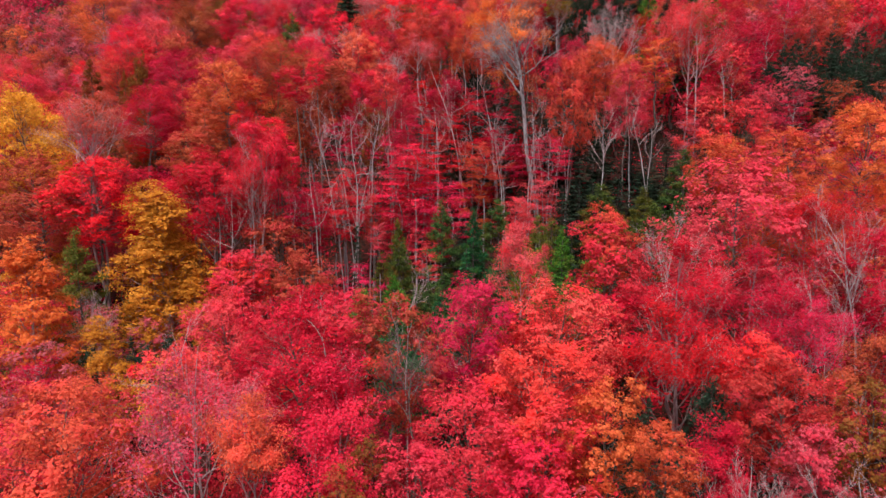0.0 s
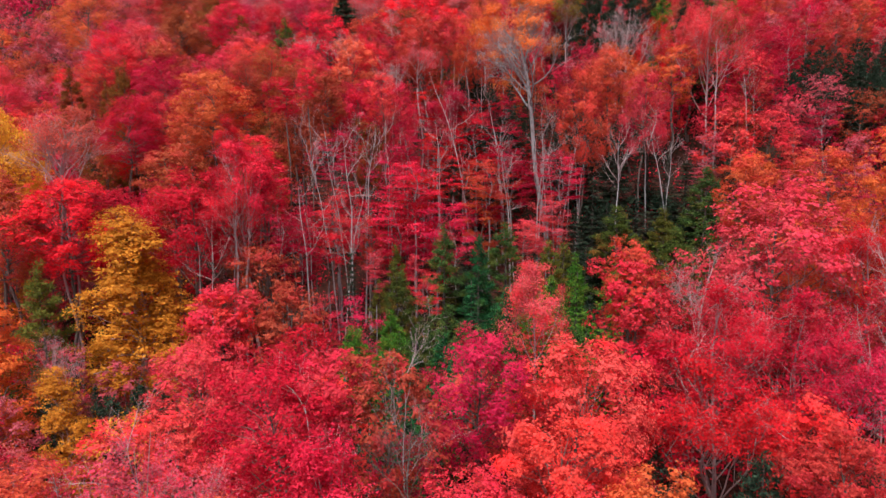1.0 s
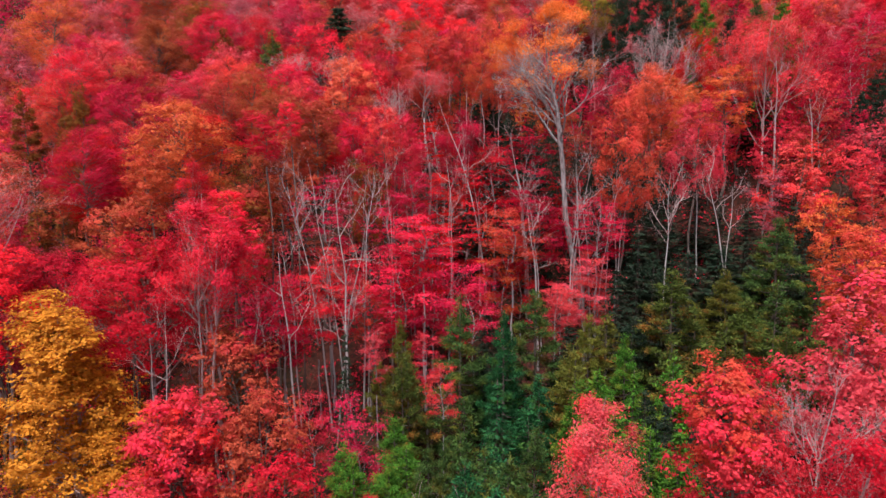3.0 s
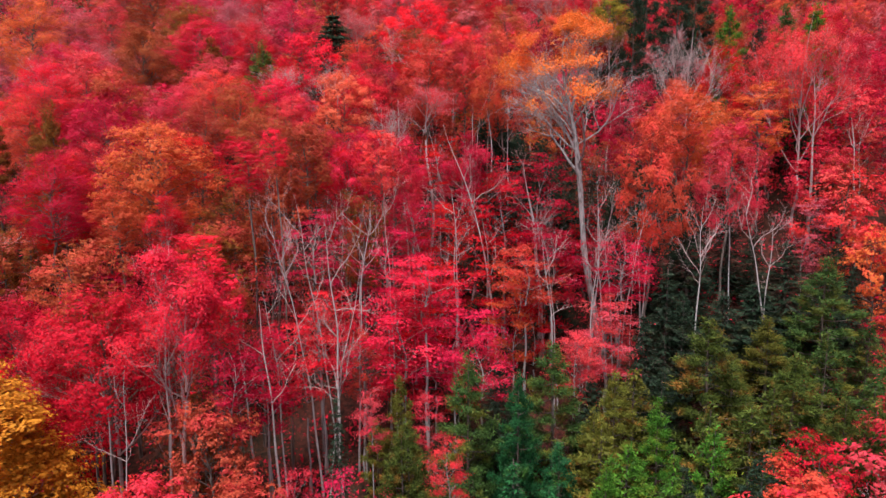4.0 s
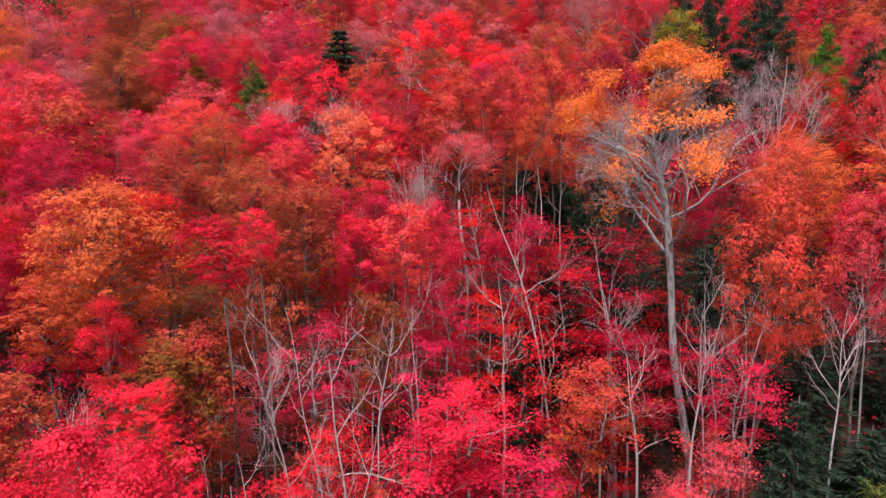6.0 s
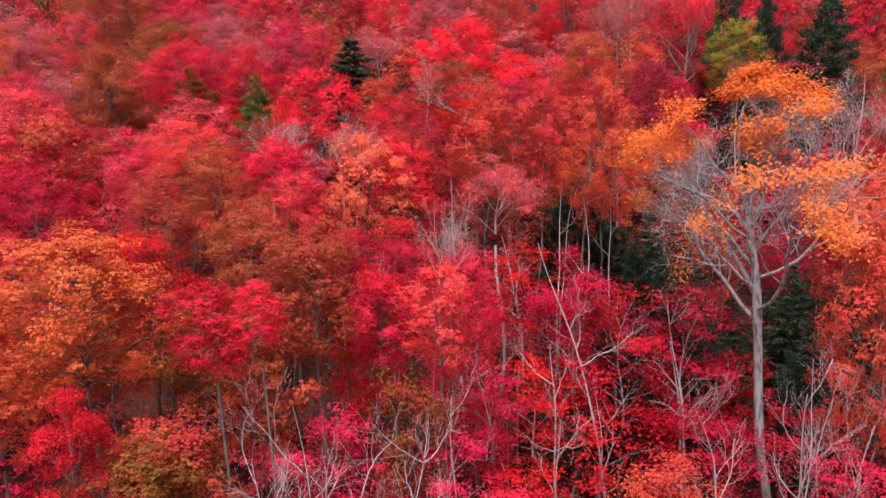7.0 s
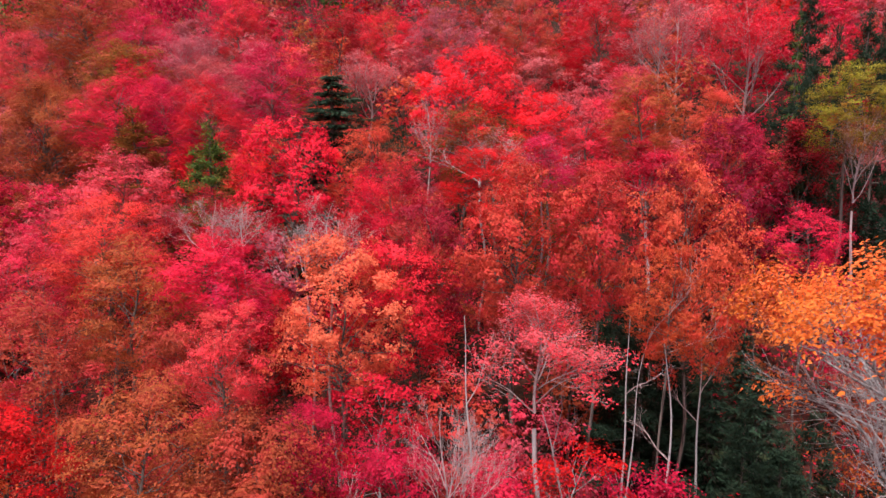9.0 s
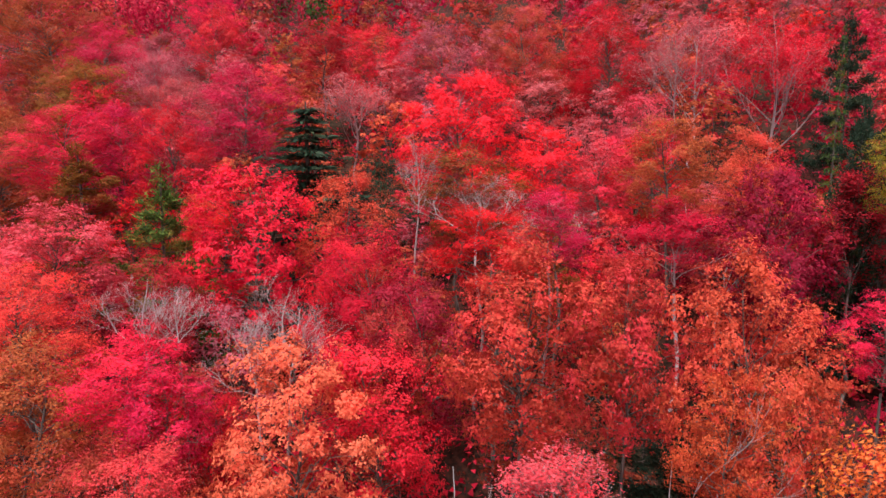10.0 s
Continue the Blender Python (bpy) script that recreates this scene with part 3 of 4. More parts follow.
def tree(kind, x, y, height, width, tone, rx=0.0, ry=0.0, rz=None, deep=1.0, bark="", label="", called="", crown=0.0):
    """One tree, rooted in the ground, of that height and crown width in metres, leaning by rx and ry degrees; deep stretches its crown downwards, crown gives the crown's height."""
    rng = random.Random(f"{kind}{x:.1f}{y:.1f}")
    if kind == "dense":
        kind = ("greatfine" if width > 6.6 else "far") if y > 92 else ("greatfine" if 66 < y < 86 else "great") if width > 5.6 else "fine" if 66 < y and abs(x) < 28 else kind
    elif kind == "airy" and width > 6.6:
        kind = "airier"
    makers, h0, w0, clear, name, wood, words = KINDS[kind]
    made = model(kind, rng.randrange(len(makers)))
    name = called or name
    root = new(name)
    root.empty_display_size = 0.5
    turn = rng.uniform(0, 360) if rz is None else rz
    root.matrix_basis = pose(x, y, ground_height(x, y), rx, ry) @ pose(0, 0, 0, 0, 0, turn)
    wide = width / w0
    if clear:
        tall = min(crown / (h0 * (1 - clear)) if crown else wide * deep * rng.uniform(0.86, 1.02), 0.88 * height / (h0 * (1 - clear)))
        top = Matrix.Translation((0, 0, height - h0 * tall)) @ Matrix.Diagonal((wide, wide, tall, 1))
        stout = max(0.5, min(1.25, height / h0, wide * 1.1))
        foot = Matrix.Diagonal((stout, stout, (height - h0 * (1 - clear) * tall) / (h0 * clear), 1))
    else:
        top = foot = Matrix.Diagonal((wide, wide, height / h0, 1))
    for part_name, me in made:
        ob = new(part_name, me)
        if part_name in ("crown", "branching"):
            tagged(ob, kind="stuff")
        ob.parent = root
        ob.matrix_basis = foot if part_name in ("trunk", "stem") else top
        mat = LEAVES[tone] if part_name == "crown" else BARK["ash" if part_name not in ("trunk", "stem") and (bark or wood) == "birch" else bark or wood]
        ob.material_slots[0].link = "OBJECT"
        ob.material_slots[0].material = mat
    leafless = kind in ("bare", "clump")
    tagged(root, label or (words if leafless else f"{TONES[tone]} {words}"), "tree", f"{name.replace('_', ' ')}s of the wood")
    PLACED.append((x, y, width, kind, tone))
    return root


def canopy(kind, x, y, top, width, crown, tone, **more):
    """A tree whose top stands at that height above the datum, with its crown's width and height."""
    return tree(kind, x, y, top - ground_height(x, y), width, tone, crown=crown, **more)


def pale_stem(x, y, low, middle, high, r, limbs):
    """A slender pale birch stem, bent from its foot through three points (x, z), with rising branches and twigs."""
    rng = np.random.default_rng(int(abs(x) * 100 + y * 10 + limbs))
    foot = ground_height(x, y)
    knots = sorted([(foot - 0.3, x), (low[1], low[0]), (middle[1], middle[0]), (high[1], high[0])])
    z = np.linspace(knots[0][0], knots[-1][0], 24)
    px = np.interp(z, [k[0] for k in knots], [k[1] for k in knots])
    for _ in range(3):
        px[1:-1] = (px[:-2] + 2 * px[1:-1] + px[2:]) / 4
    tall = z[-1] - foot
    px += 0.07 * np.sin(z * 1.1 + x) * np.linspace(0, 1, 24)
    py = 0.35 * np.sin(np.linspace(0, 3, 24) + y) * np.linspace(0, 1, 24)
    pts = np.stack([px - x, py, z - foot], 1)
    trunk, wood, tips = Wood(), Wood(), []
    trunk.stem(pts, r * 1.15, r * 0.14, 8)
    for k in range(limbs):
        f = rng.uniform(0.62, 0.98) if limbs < 7 else rng.uniform(0.45, 0.98)
        i = int(f * 23)
        az = k * 2.4 + rng.uniform(-0.5, 0.5)
        way = (math.cos(az), 0.8 * math.sin(az), rng.uniform(0.5, 1.7))
        grow(wood, rng, pts[i], way, rng.uniform(1.4, 2.9) * (1.0 if limbs < 7 else 1.25), r * rng.uniform(0.24, 0.42), 2, (5, 4), 0.20, 0.12, tips)
    root = new("birch_tree")
    root.empty_display_size = 0.5
    root.matrix_basis = pose(x, y, foot)
    for name, work, bark in (("trunk", trunk, "birch"), ("branching", wood, "ash")):
        ob = new(name, work.mesh(name, BARK[bark]))
        ob.parent = root
        if name == "branching":
            tagged(ob, kind="stuff")
    words = "leafless pale birch with a spray of white twigs" if limbs > 6 else "slender pale birch stem with a few bare branches"
    return tagged(root, words, "tree", "birch trees of the wood")


# ---- the trees that can be told apart: kind, place, height, crown width, colour ----
tree("dense", -15.6, 24.2, 12.1, 7.6, "rustorange")
tree("sparse", -10.8, 25.5, 12.9, 6.8, "pink", bark="birch")
tree("dense", -7.7, 30.7, 12.4, 6.8, "crimson")
tree("dense", -5.7, 31.3, 12.6, 3.6, "scarlet")
tree("airy", -5.2, 27.4, 11.0, 5.6, "red")
tree("dense", -3.0, 32.0, 12.0, 5.4, "rust")
tree("bare", -1.9, 29.4, 11.4, 3.3, "mauve", bark="brown")
tree("airy", -7.9, 23.5, 11.9, 4.1, "rustorange")
tree("airy", -5.1, 22.8, 11.0, 5.5, "red")
tree("fill", -4.1, 20.9, 10.5, 2.6, "olive")
tree("fill", -3.3, 24.2, 9.4, 2.3, "olive")
tree("dense", 1.2, 34.6, 11.7, 5.8, "red")
tree("airy", 4.5, 37.9, 13.6, 4.4, "pink")
tree("dense", 5.8, 32.6, 11.6, 7.9, "coral")
tree("dense", 4.5, 28.7, 10.4, 6.8, "scarlet")
tree("dense", 0.9, 26.1, 9.8, 5.7, "scarlet")
tree("dense", 7.1, 26.1, 10.0, 4.2, "amber")
tree("dense", 8.9, 24.2, 9.2, 3.2, "amber")
tree("dense", 3.1, 23.5, 9.1, 3.9, "red")
tree("dense", -1.4, 23.5, 9.3, 4.1, "scarlet")
tree("airy", 14.0, 37.2, 12.4, 8.9, "crimson", bark="birch")
tree("dense", 10.3, 39.8, 12.9, 5.4, "scarlet")
tree("airy", 12.7, 33.9, 10.0, 9.0, "crimson")
tree("airy", 18.8, 37.9, 11.6, 8.3, "crimson")
tree("dense", 20.1, 43.7, 15.0, 12.0, "coral")
tree("bare", 14.4, 40.5, 13.4, 5.1, "mauve")
tree("dense", 19.9, 47.7, 16.3, 4.3, "orange")
tree("dense", 26.1, 49.0, 16.2, 4.4, "orange")
tree("dense", 32.1, 49.6, 17.6, 7.4, "orange")
tree("clump", 23.4, 36.6, 14.4, 3.6, "mauve")
tree("airy", 24.3, 41.1, 13.8, 7.2, "crimson", bark="birch")
tree("dense", 26.1, 37.9, 12.5, 5.9, "crimson")
tree("airy", 20.5, 35.3, 9.7, 6.7, "red")
tree("airy", 22.5, 32.6, 8.5, 5.2, "rust")
tree("dense", 16.5, 32.6, 8.8, 5.2, "scarlet")
tree("dense", 16.3, 29.4, 9.0, 5.7, "rustorange")
tree("dense", 19.2, 27.4, 8.8, 4.1, "olive")
tree("dense", 16.2, 26.1, 7.8, 3.1, "pink")
tree("clump", 16.7, 23.5, 8.5, 3.4, "mauve")
tree("bare", 12.0, 23.5, 8.4, 4.5, "mauve")
tree("airy", 12.6, 27.4, 7.2, 4.8, "crimson")
tree("cone", -27.2, 39.8, 14.5, 7.5, "tangerine")
tree("pine", -28.6, 47.7, 12.7, 6.1, "moss")
tree("bare", -25.0, 43.1, 10.4, 4.4, "mauve")
tree("cone", -22.3, 48.3, 15.8, 9.4, "gold")
tree("cone", -19.3, 47.0, 8.7, 5.5, "gold")
tree("cone", -21.7, 37.9, 9.5, 4.8, "gold")
tree("spruce", -21.5, 41.1, 7.3, 2.7, "spruce")
tree("dense", -16.2, 47.0, 10.2, 4.9, "scarlet")
tree("dense", -14.2, 39.2, 9.5, 6.6, "coral")
tree("dense", -14.4, 31.3, 10.1, 4.0, "coral")
tree("airy", -20.5, 54.8, 15.6, 9.0, "crimson", bark="birch")
tree("airy", -15.9, 53.5, 17.1, 7.1, "red")
tree("dense", -32.3, 58.1, 15.8, 8.3, "pink")
tree("dense", -38.2, 58.1, 17.3, 7.1, "rust")
tree("dense", -43.9, 65.9, 18.6, 8.6, "gold")
tree("dense", -33.8, 73.8, 13.3, 7.4, "crimson")
tree("dense", -31.7, 75.7, 12.8, 6.8, "scarlet")
tree("pine", -44.2, 80.9, 14.1, 6.3, "olive")
tree("pine", -40.1, 80.9, 12.3, 4.2, "olive")
tree("dense", -55.3, 83.6, 14.8, 9.1, "scarlet")
tree("airy", -15.2, 52.2, 19.6, 5.6, "red")
tree("dense", -19.3, 52.2, 17.4, 7.5, "crimson")
tree("dense", -14.0, 53.5, 17.8, 3.4, "bright")
tree("dense", -22.6, 56.8, 18.4, 5.1, "bronze")
tree("layer", -4.8, 62.7, 9.1, 5.3, "bright")
tree("layer", -2.5, 62.0, 9.8, 4.5, "crimson")
tree("tall", -6.9, 59.4, 10.2, 2.3, "rustorange")
tree("layer", -12.1, 55.5, 13.5, 4.4, "crimson")
tree("layer", -10.5, 58.7, 12.1, 4.2, "red")
tree("layer", -12.9, 52.2, 14.5, 3.7, "crimson")
tree("spruce", 9.0, 49.0, 9.5, 3.2, "greenpine")
tree("pine", 6.0, 49.6, 8.4, 3.8, "greenpine")
tree("pine", -4.4, 45.7, 6.7, 4.4, "greenpine")
tree("pine", -1.4, 47.0, 6.9, 3.2, "pine")
tree("spruce", 1.5, 49.6, 9.1, 3.7, "bluepine")
tree("pine", 3.2, 46.3, 7.6, 3.8, "pine")
tree("spruce", 11.3, 50.3, 6.6, 3.1, "spruce")
tree("pine", -2.4, 43.1, 6.4, 3.2, "bluepine")
tree("layer", -5.3, 43.1, 6.9, 2.3, "crimson")
tree("layer", -9.4, 50.9, 8.3, 3.2, "scarlet")
tree("dense", -13.8, 50.9, 12.3, 5.2, "rust")
tree("dense", -11.1, 47.0, 10.3, 5.5, "rust")
tree("dense", -15.6, 47.0, 10.7, 5.5, "scarlet")
tree("layer", -6.5, 41.8, 7.9, 2.2, "crimson")
tree("layer", -1.6, 50.9, 9.5, 2.5, "scarlet")
tree("dense", 10.3, 40.5, 13.6, 3.8, "rustorange")
tree("pine", 2.5, 79.0, 10.4, 7.2, "spruce")
tree("layer", 1.7, 71.1, 10.3, 5.0, "crimson")
tree("layer", 5.6, 66.6, 9.3, 5.0, "crimson")
tree("layer", 3.0, 64.0, 9.4, 5.1, "orange")
tree("layer", 9.0, 62.0, 9.0, 4.2, "pink")
tree("layer", 6.9, 60.1, 8.1, 2.7, "scarlet")
tree("dense", -32.6, 79.6, 14.4, 7.8, "crimson")
tree("dense", -39.8, 89.4, 15.4, 7.8, "coral")
tree("dense", -35.8, 86.8, 14.1, 5.6, "rust")
tree("dense", -41.5, 84.9, 16.1, 7.3, "red")
tree("pine", -35.9, 77.0, 15.8, 5.1, "olive")
tree("dense", -32.6, 70.5, 15.8, 7.1, "crimson")
tree("pine", 22.1, 88.8, 15.5, 8.7, "spruce")
tree("pine", 25.9, 84.9, 13.9, 6.2, "greenpine")
tree("pine", 27.2, 81.6, 13.6, 5.9, "spruce")
tree("pine", 31.8, 86.2, 12.9, 5.8, "pine")
tree("pine", 33.4, 83.5, 13.6, 6.6, "greenpine")
tree("dense", -54.4, 105.1, 18.3, 10.3, "orange")
tree("bare", -48.4, 97.9, 15.0, 7.0, "mauve")
tree("dense", -34.8, 109.7, 12.4, 5.7, "crimson")
tree("pine", 15.0, 90.7, 14.2, 4.5, "spruce")
tree("spruce", 17.9, 97.9, 16.5, 2.0, "pine")
tree("pine", 17.5, 88.0, 17.5, 4.3, "spruce")
tree("pine", 16.2, 90.0, 16.1, 3.4, "spruce")
tree("dense", -52.0, 109.0, 15.9, 8.4, "mauve")
tree("pine", 26.2, 95.0, 14.4, 7.2, "spruce")
tree("pine", 45.6, 78.0, 6.5, 7.4, "spruce")
tree("pine", 41.4, 76.0, 4.8, 5.9, "spruce")
tree("pine", 50.4, 79.0, 3.5, 6.1, "spruce")
# three added spruces whose dark colour stands in for shade between crowns
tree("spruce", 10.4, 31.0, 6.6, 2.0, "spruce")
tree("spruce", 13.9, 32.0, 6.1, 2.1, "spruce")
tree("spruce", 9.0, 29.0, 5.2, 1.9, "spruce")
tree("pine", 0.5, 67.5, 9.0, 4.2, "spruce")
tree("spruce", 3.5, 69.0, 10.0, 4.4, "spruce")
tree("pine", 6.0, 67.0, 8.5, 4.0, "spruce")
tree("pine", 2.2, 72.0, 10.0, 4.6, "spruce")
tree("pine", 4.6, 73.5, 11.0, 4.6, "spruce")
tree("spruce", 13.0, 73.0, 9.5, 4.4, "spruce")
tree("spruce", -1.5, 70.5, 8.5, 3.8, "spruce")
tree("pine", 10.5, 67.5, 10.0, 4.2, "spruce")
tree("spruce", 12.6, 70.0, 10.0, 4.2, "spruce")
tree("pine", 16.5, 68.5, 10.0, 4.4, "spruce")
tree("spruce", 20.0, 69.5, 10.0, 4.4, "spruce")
tree("layer", 4.4, 64.2, 6.5, 3.4, "crimson")
tree("layer", 1.8, 65.0, 6.0, 3.6, "crimson")
tree("layer", 7.8, 63.6, 5.0, 3.0, "pink")
tree("layer", 10.2, 63.8, 5.5, 3.2, "scarlet")
tree("layer", -2.2, 66.0, 7.0, 3.8, "crimson")
tree("layer", -4.2, 64.5, 6.0, 3.6, "crimson")
tree("layer", -1.0, 62.5, 4.5, 3.0, "bright")
tree("layer", 6.4, 70.2, 7.5, 3.6, "crimson")
tree("layer", 0.2, 74.6, 8.0, 3.8, "crimson")
tree("layer", -3.6, 70.0, 7.0, 3.6, "red")
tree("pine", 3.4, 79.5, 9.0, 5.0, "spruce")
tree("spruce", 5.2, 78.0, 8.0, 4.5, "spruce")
tree("layer", -12.0, 69.0, 6.0, 4.6, "rust")
tree("layer", -15.5, 69.4, 6.0, 4.6, "coral")
tree("layer", -9.4, 69.4, 5.5, 4.2, "red")
tree("layer", -10.8, 66.5, 5.5, 4.5, "coral")
tree("dense", -41.2, 106.8, 12.5, 8.5, "bronze")
tree("dense", -39.0, 116.3, 12.5, 4.9, "olive")
tree("pine", -31.7, 101.3, 11.0, 4.4, "moss")
tree("airy", -33.3, 118.6, 12.5, 8.6, "mauve")
tree("dense", -60.5, 144.6, 12.5, 11.4, "bronze")
tree("dense", -31.3, 128.8, 12.4, 5.8, "scarlet")
tree("dense", -53.5, 123.3, 12.5, 7.5, "coral")

# ---- crowns of the slope: kind, place, top, width and height of the crown, colour ----
canopy("half", 9.5, 65.8, 45.2, 10.9, 10.5, "tangerine", rz=20, ry=-7.5)
canopy("great", -4.9, 101.0, 53.5, 9.3, 8.7, "bright")
canopy("dense", -0.1, 98.0, 50.3, 5.6, 5.9, "bright")
canopy("dense", 3.2, 96.0, 49.4, 4.7, 5.2, "scarlet")
canopy("dense", 7.3, 113.0, 60.4, 7.9, 8.5, "crimson")
canopy("dense", 0.7, 116.0, 60.8, 7.4, 7.7, "rust")
canopy("airy", 18.9, 108.0, 58.3, 10.2, 9.8, "red")
canopy("sparse", 13.7, 110.0, 59.1, 7.9, 8.8, "mauve")
canopy("bare", 12.7, 112.0, 59.1, 6.9, 6.9, "mauve")
canopy("sparse", -13.7, 112.0, 54.9, 8.4, 6.1, "mauve")
canopy("sparse", -31.3, 119.0, 55.4, 10.7, 5.9, "mauve")
canopy("airy", -37.8, 128.0, 61.0, 10.9, 6.7, "mauve")
canopy("dense", -39.0, 120.0, 60.2, 9.6, 8.4, "red")
canopy("dense", -22.4, 110.0, 55.3, 10.4, 7.6, "red")
canopy("dense", -25.5, 103.0, 51.4, 7.5, 7.7, "crimson")
canopy("dense", -33.5, 135.0, 66.4, 9.2, 7.7, "bright")
canopy("dense", -49.0, 128.0, 65.4, 14.4, 9.4, "bronze")
canopy("dense", -36.3, 112.0, 55.8, 6.6, 6.7, "olive")
canopy("pine", -28.6, 97.0, 48.9, 9.0, 3.1, "olive")
canopy("dense", -31.8, 101.0, 51.4, 8.3, 5.4, "red")
canopy("dense", -17.6, 118.0, 60.0, 6.2, 6.0, "wine")
canopy("dense", -6.8, 120.0, 60.1, 9.0, 7.6, "mauve")
canopy("dense", 1.3, 112.0, 55.5, 6.5, 5.5, "mauve")
canopy("dense", -13.2, 125.0, 60.8, 9.2, 7.5, "red")
canopy("dense", -41.1, 106.0, 52.0, 11.6, 11.7, "bronze")
canopy("dense", -42.6, 98.0, 46.1, 6.1, 6.7, "orange")
canopy("sparse", -45.4, 104.0, 49.6, 7.7, 5.7, "mauve")
canopy("dense", -29.3, 114.0, 54.4, 8.9, 7.7, "mauve")
canopy("dense", -38.8, 114.0, 55.4, 8.3, 9.3, "olive")
canopy("dense", -29.7, 104.0, 51.5, 8.1, 7.9, "red")
canopy("bare", -17.2, 81.0, 44.1, 4.2, 3.2, "mauve")
canopy("bare", -15.5, 80.0, 44.0, 3.0, 2.4, "mauve")
canopy("dense", -26.2, 90.0, 45.7, 7.5, 5.8, "pink")
canopy("great", -15.7, 89.5, 47.8, 7.6, 8.2, "bright")
canopy("dense", -18.9, 86.0, 44.0, 4.3, 4.8, "wine")
canopy("dense", -11.2, 91.0, 47.5, 5.2, 6.3, "rustorange")
canopy("fir", -14.4, 96.5, 51.9, 12.8, 6.7, "spruce")
canopy("pine", -21.5, 92.2, 47.6, 7.6, 4.0, "rustpine")
canopy("dense", -24.0, 84.0, 43.7, 6.7, 5.3, "scarlet")
canopy("dense", -26.0, 81.0, 42.3, 4.5, 4.5, "scarlet")
canopy("dense", -20.4, 79.0, 42.3, 5.2, 5.8, "bronze")
canopy("dense", -22.1, 75.0, 40.7, 4.9, 5.6, "rust")
canopy("dense", -15.3, 78.0, 42.0, 3.3, 4.0, "bright")
canopy("dense", -14.4, 74.0, 40.8, 3.5, 4.3, "coral")
canopy("dense", -14.6, 80.0, 39.8, 3.4, 5.1, "crimson")
canopy("great", -10.6, 77.0, 42.7, 5.8, 6.4, "peach")
canopy("bare", -11.4, 79.6, 44.4, 4.2, 4.2, "mauve")
canopy("bare", -12.4, 79.0, 43.7, 3.4, 3.4, "mauve")
canopy("dense", -8.9, 84.0, 45.3, 6.0, 7.8, "crimson")
canopy("dense", -11.1, 87.0, 44.6, 4.1, 5.3, "red")
canopy("dense", -7.7, 80.5, 43.1, 3.1, 5.7, "rust")
canopy("great", -3.1, 79.0, 45.4, 5.8, 6.7, "rustorange")
canopy("great", 0.1, 77.6, 45.5, 4.3, 6.2, "rustorange")
canopy("great", 3.1, 75.8, 45.5, 4.6, 7.7, "rustorange")
canopy("dense", 2.0, 74.5, 42.8, 2.9, 4.0, "orange")
canopy("airy", 4.4, 86.0, 46.7, 5.4, 3.9, "crimson")
canopy("dense", 4.8, 89.0, 50.4, 4.5, 4.6, "bronze")
canopy("dense", 9.5, 91.0, 49.7, 4.4, 5.3, "rustorange")
canopy("dense", 9.6, 88.0, 47.8, 6.6, 8.2, "wine")
canopy("airy", 13.4, 88.0, 47.8, 5.6, 6.9, "wine", bark="brown")
canopy("dense", 9.9, 80.0, 43.7, 3.0, 3.2, "bright")
canopy("dense", 14.4, 85.5, 50.5, 4.3, 4.1, "lime")
canopy("sparse", 14.1, 84.0, 48.3, 3.6, 4.7, "olive")
canopy("pine", 20.8, 102.0, 57.6, 6.3, 6.3, "spruce")
canopy("pine", 20.8, 95.0, 54.8, 5.8, 5.5, "spruce")
canopy("pine", 14.0, 89.0, 50.0, 4.1, 3.5, "spruce")
canopy("dense", -5.0, 93.0, 48.8, 6.1, 4.7, "olive")
canopy("bare", -4.4, 90.3, 47.7, 7.1, 3.7, "mauve")
canopy("bare", -1.0, 88.0, 46.5, 4.8, 2.9, "mauve")
canopy("bare", -7.5, 93.0, 49.7, 3.2, 4.3, "mauve")
canopy("sparse", -3.2, 72.0, 41.7, 5.3, 4.1, "pink", bark="birch")
canopy("bare", -6.1, 68.0, 39.8, 3.1, 4.3, "mauve")
canopy("bare", -5.6, 68.6, 39.2, 2.3, 3.8, "mauve")
canopy("great", -23.2, 68.0, 38.3, 8.6, 7.5, "amber")
canopy("dense", -23.1, 62.0, 34.3, 3.6, 4.1, "amber")
canopy("dense", -15.4, 69.5, 39.5, 4.6, 5.1, "bronze")
canopy("dense", -11.5, 66.0, 38.2, 4.4, 4.9, "bronze")
canopy("dense", -36.4, 86.0, 41.8, 8.7, 8.4, "crimson")
canopy("dense", -46.0, 97.0, 48.4, 10.7, 8.2, "red")
canopy("dense", -42.4, 84.0, 41.5, 6.3, 6.1, "rustorange")
canopy("pine", -37.1, 78.0, 40.0, 6.2, 5.7, "olive")
canopy("dense", -11.9, 70.5, 38.0, 5.6, 7.2, "bronze")
canopy("dense", -13.8, 65.0, 35.6, 4.8, 6.9, "rust")
canopy("dense", -7.2, 62.0, 33.5, 3.4, 5.9, "olive")
canopy("dense", -5.4, 67.0, 36.8, 3.6, 8.0, "scarlet")
canopy("dense", -9.1, 68.0, 36.4, 4.3, 7.5, "crimson")
canopy("dense", -8.3, 79.0, 42.5, 5.3, 6.4, "red")
canopy("dense", -6.9, 82.0, 43.8, 4.8, 6.3, "wine")
canopy("airy", 0.3, 68.0, 37.3, 5.2, 6.3, "crimson")
canopy("layer", 2.7, 68.0, 35.6, 6.6, 6.9, "crimson")
canopy("layer", 5.2, 67.0, 36.1, 5.6, 7.2, "crimson")
canopy("layer", 3.6, 62.5, 30.1, 5.5, 4.2, "rustorange")
canopy("layer", -3.0, 59.5, 30.0, 6.2, 3.3, "bright")
canopy("layer", -1.6, 68.0, 32.5, 5.6, 5.3, "crimson")
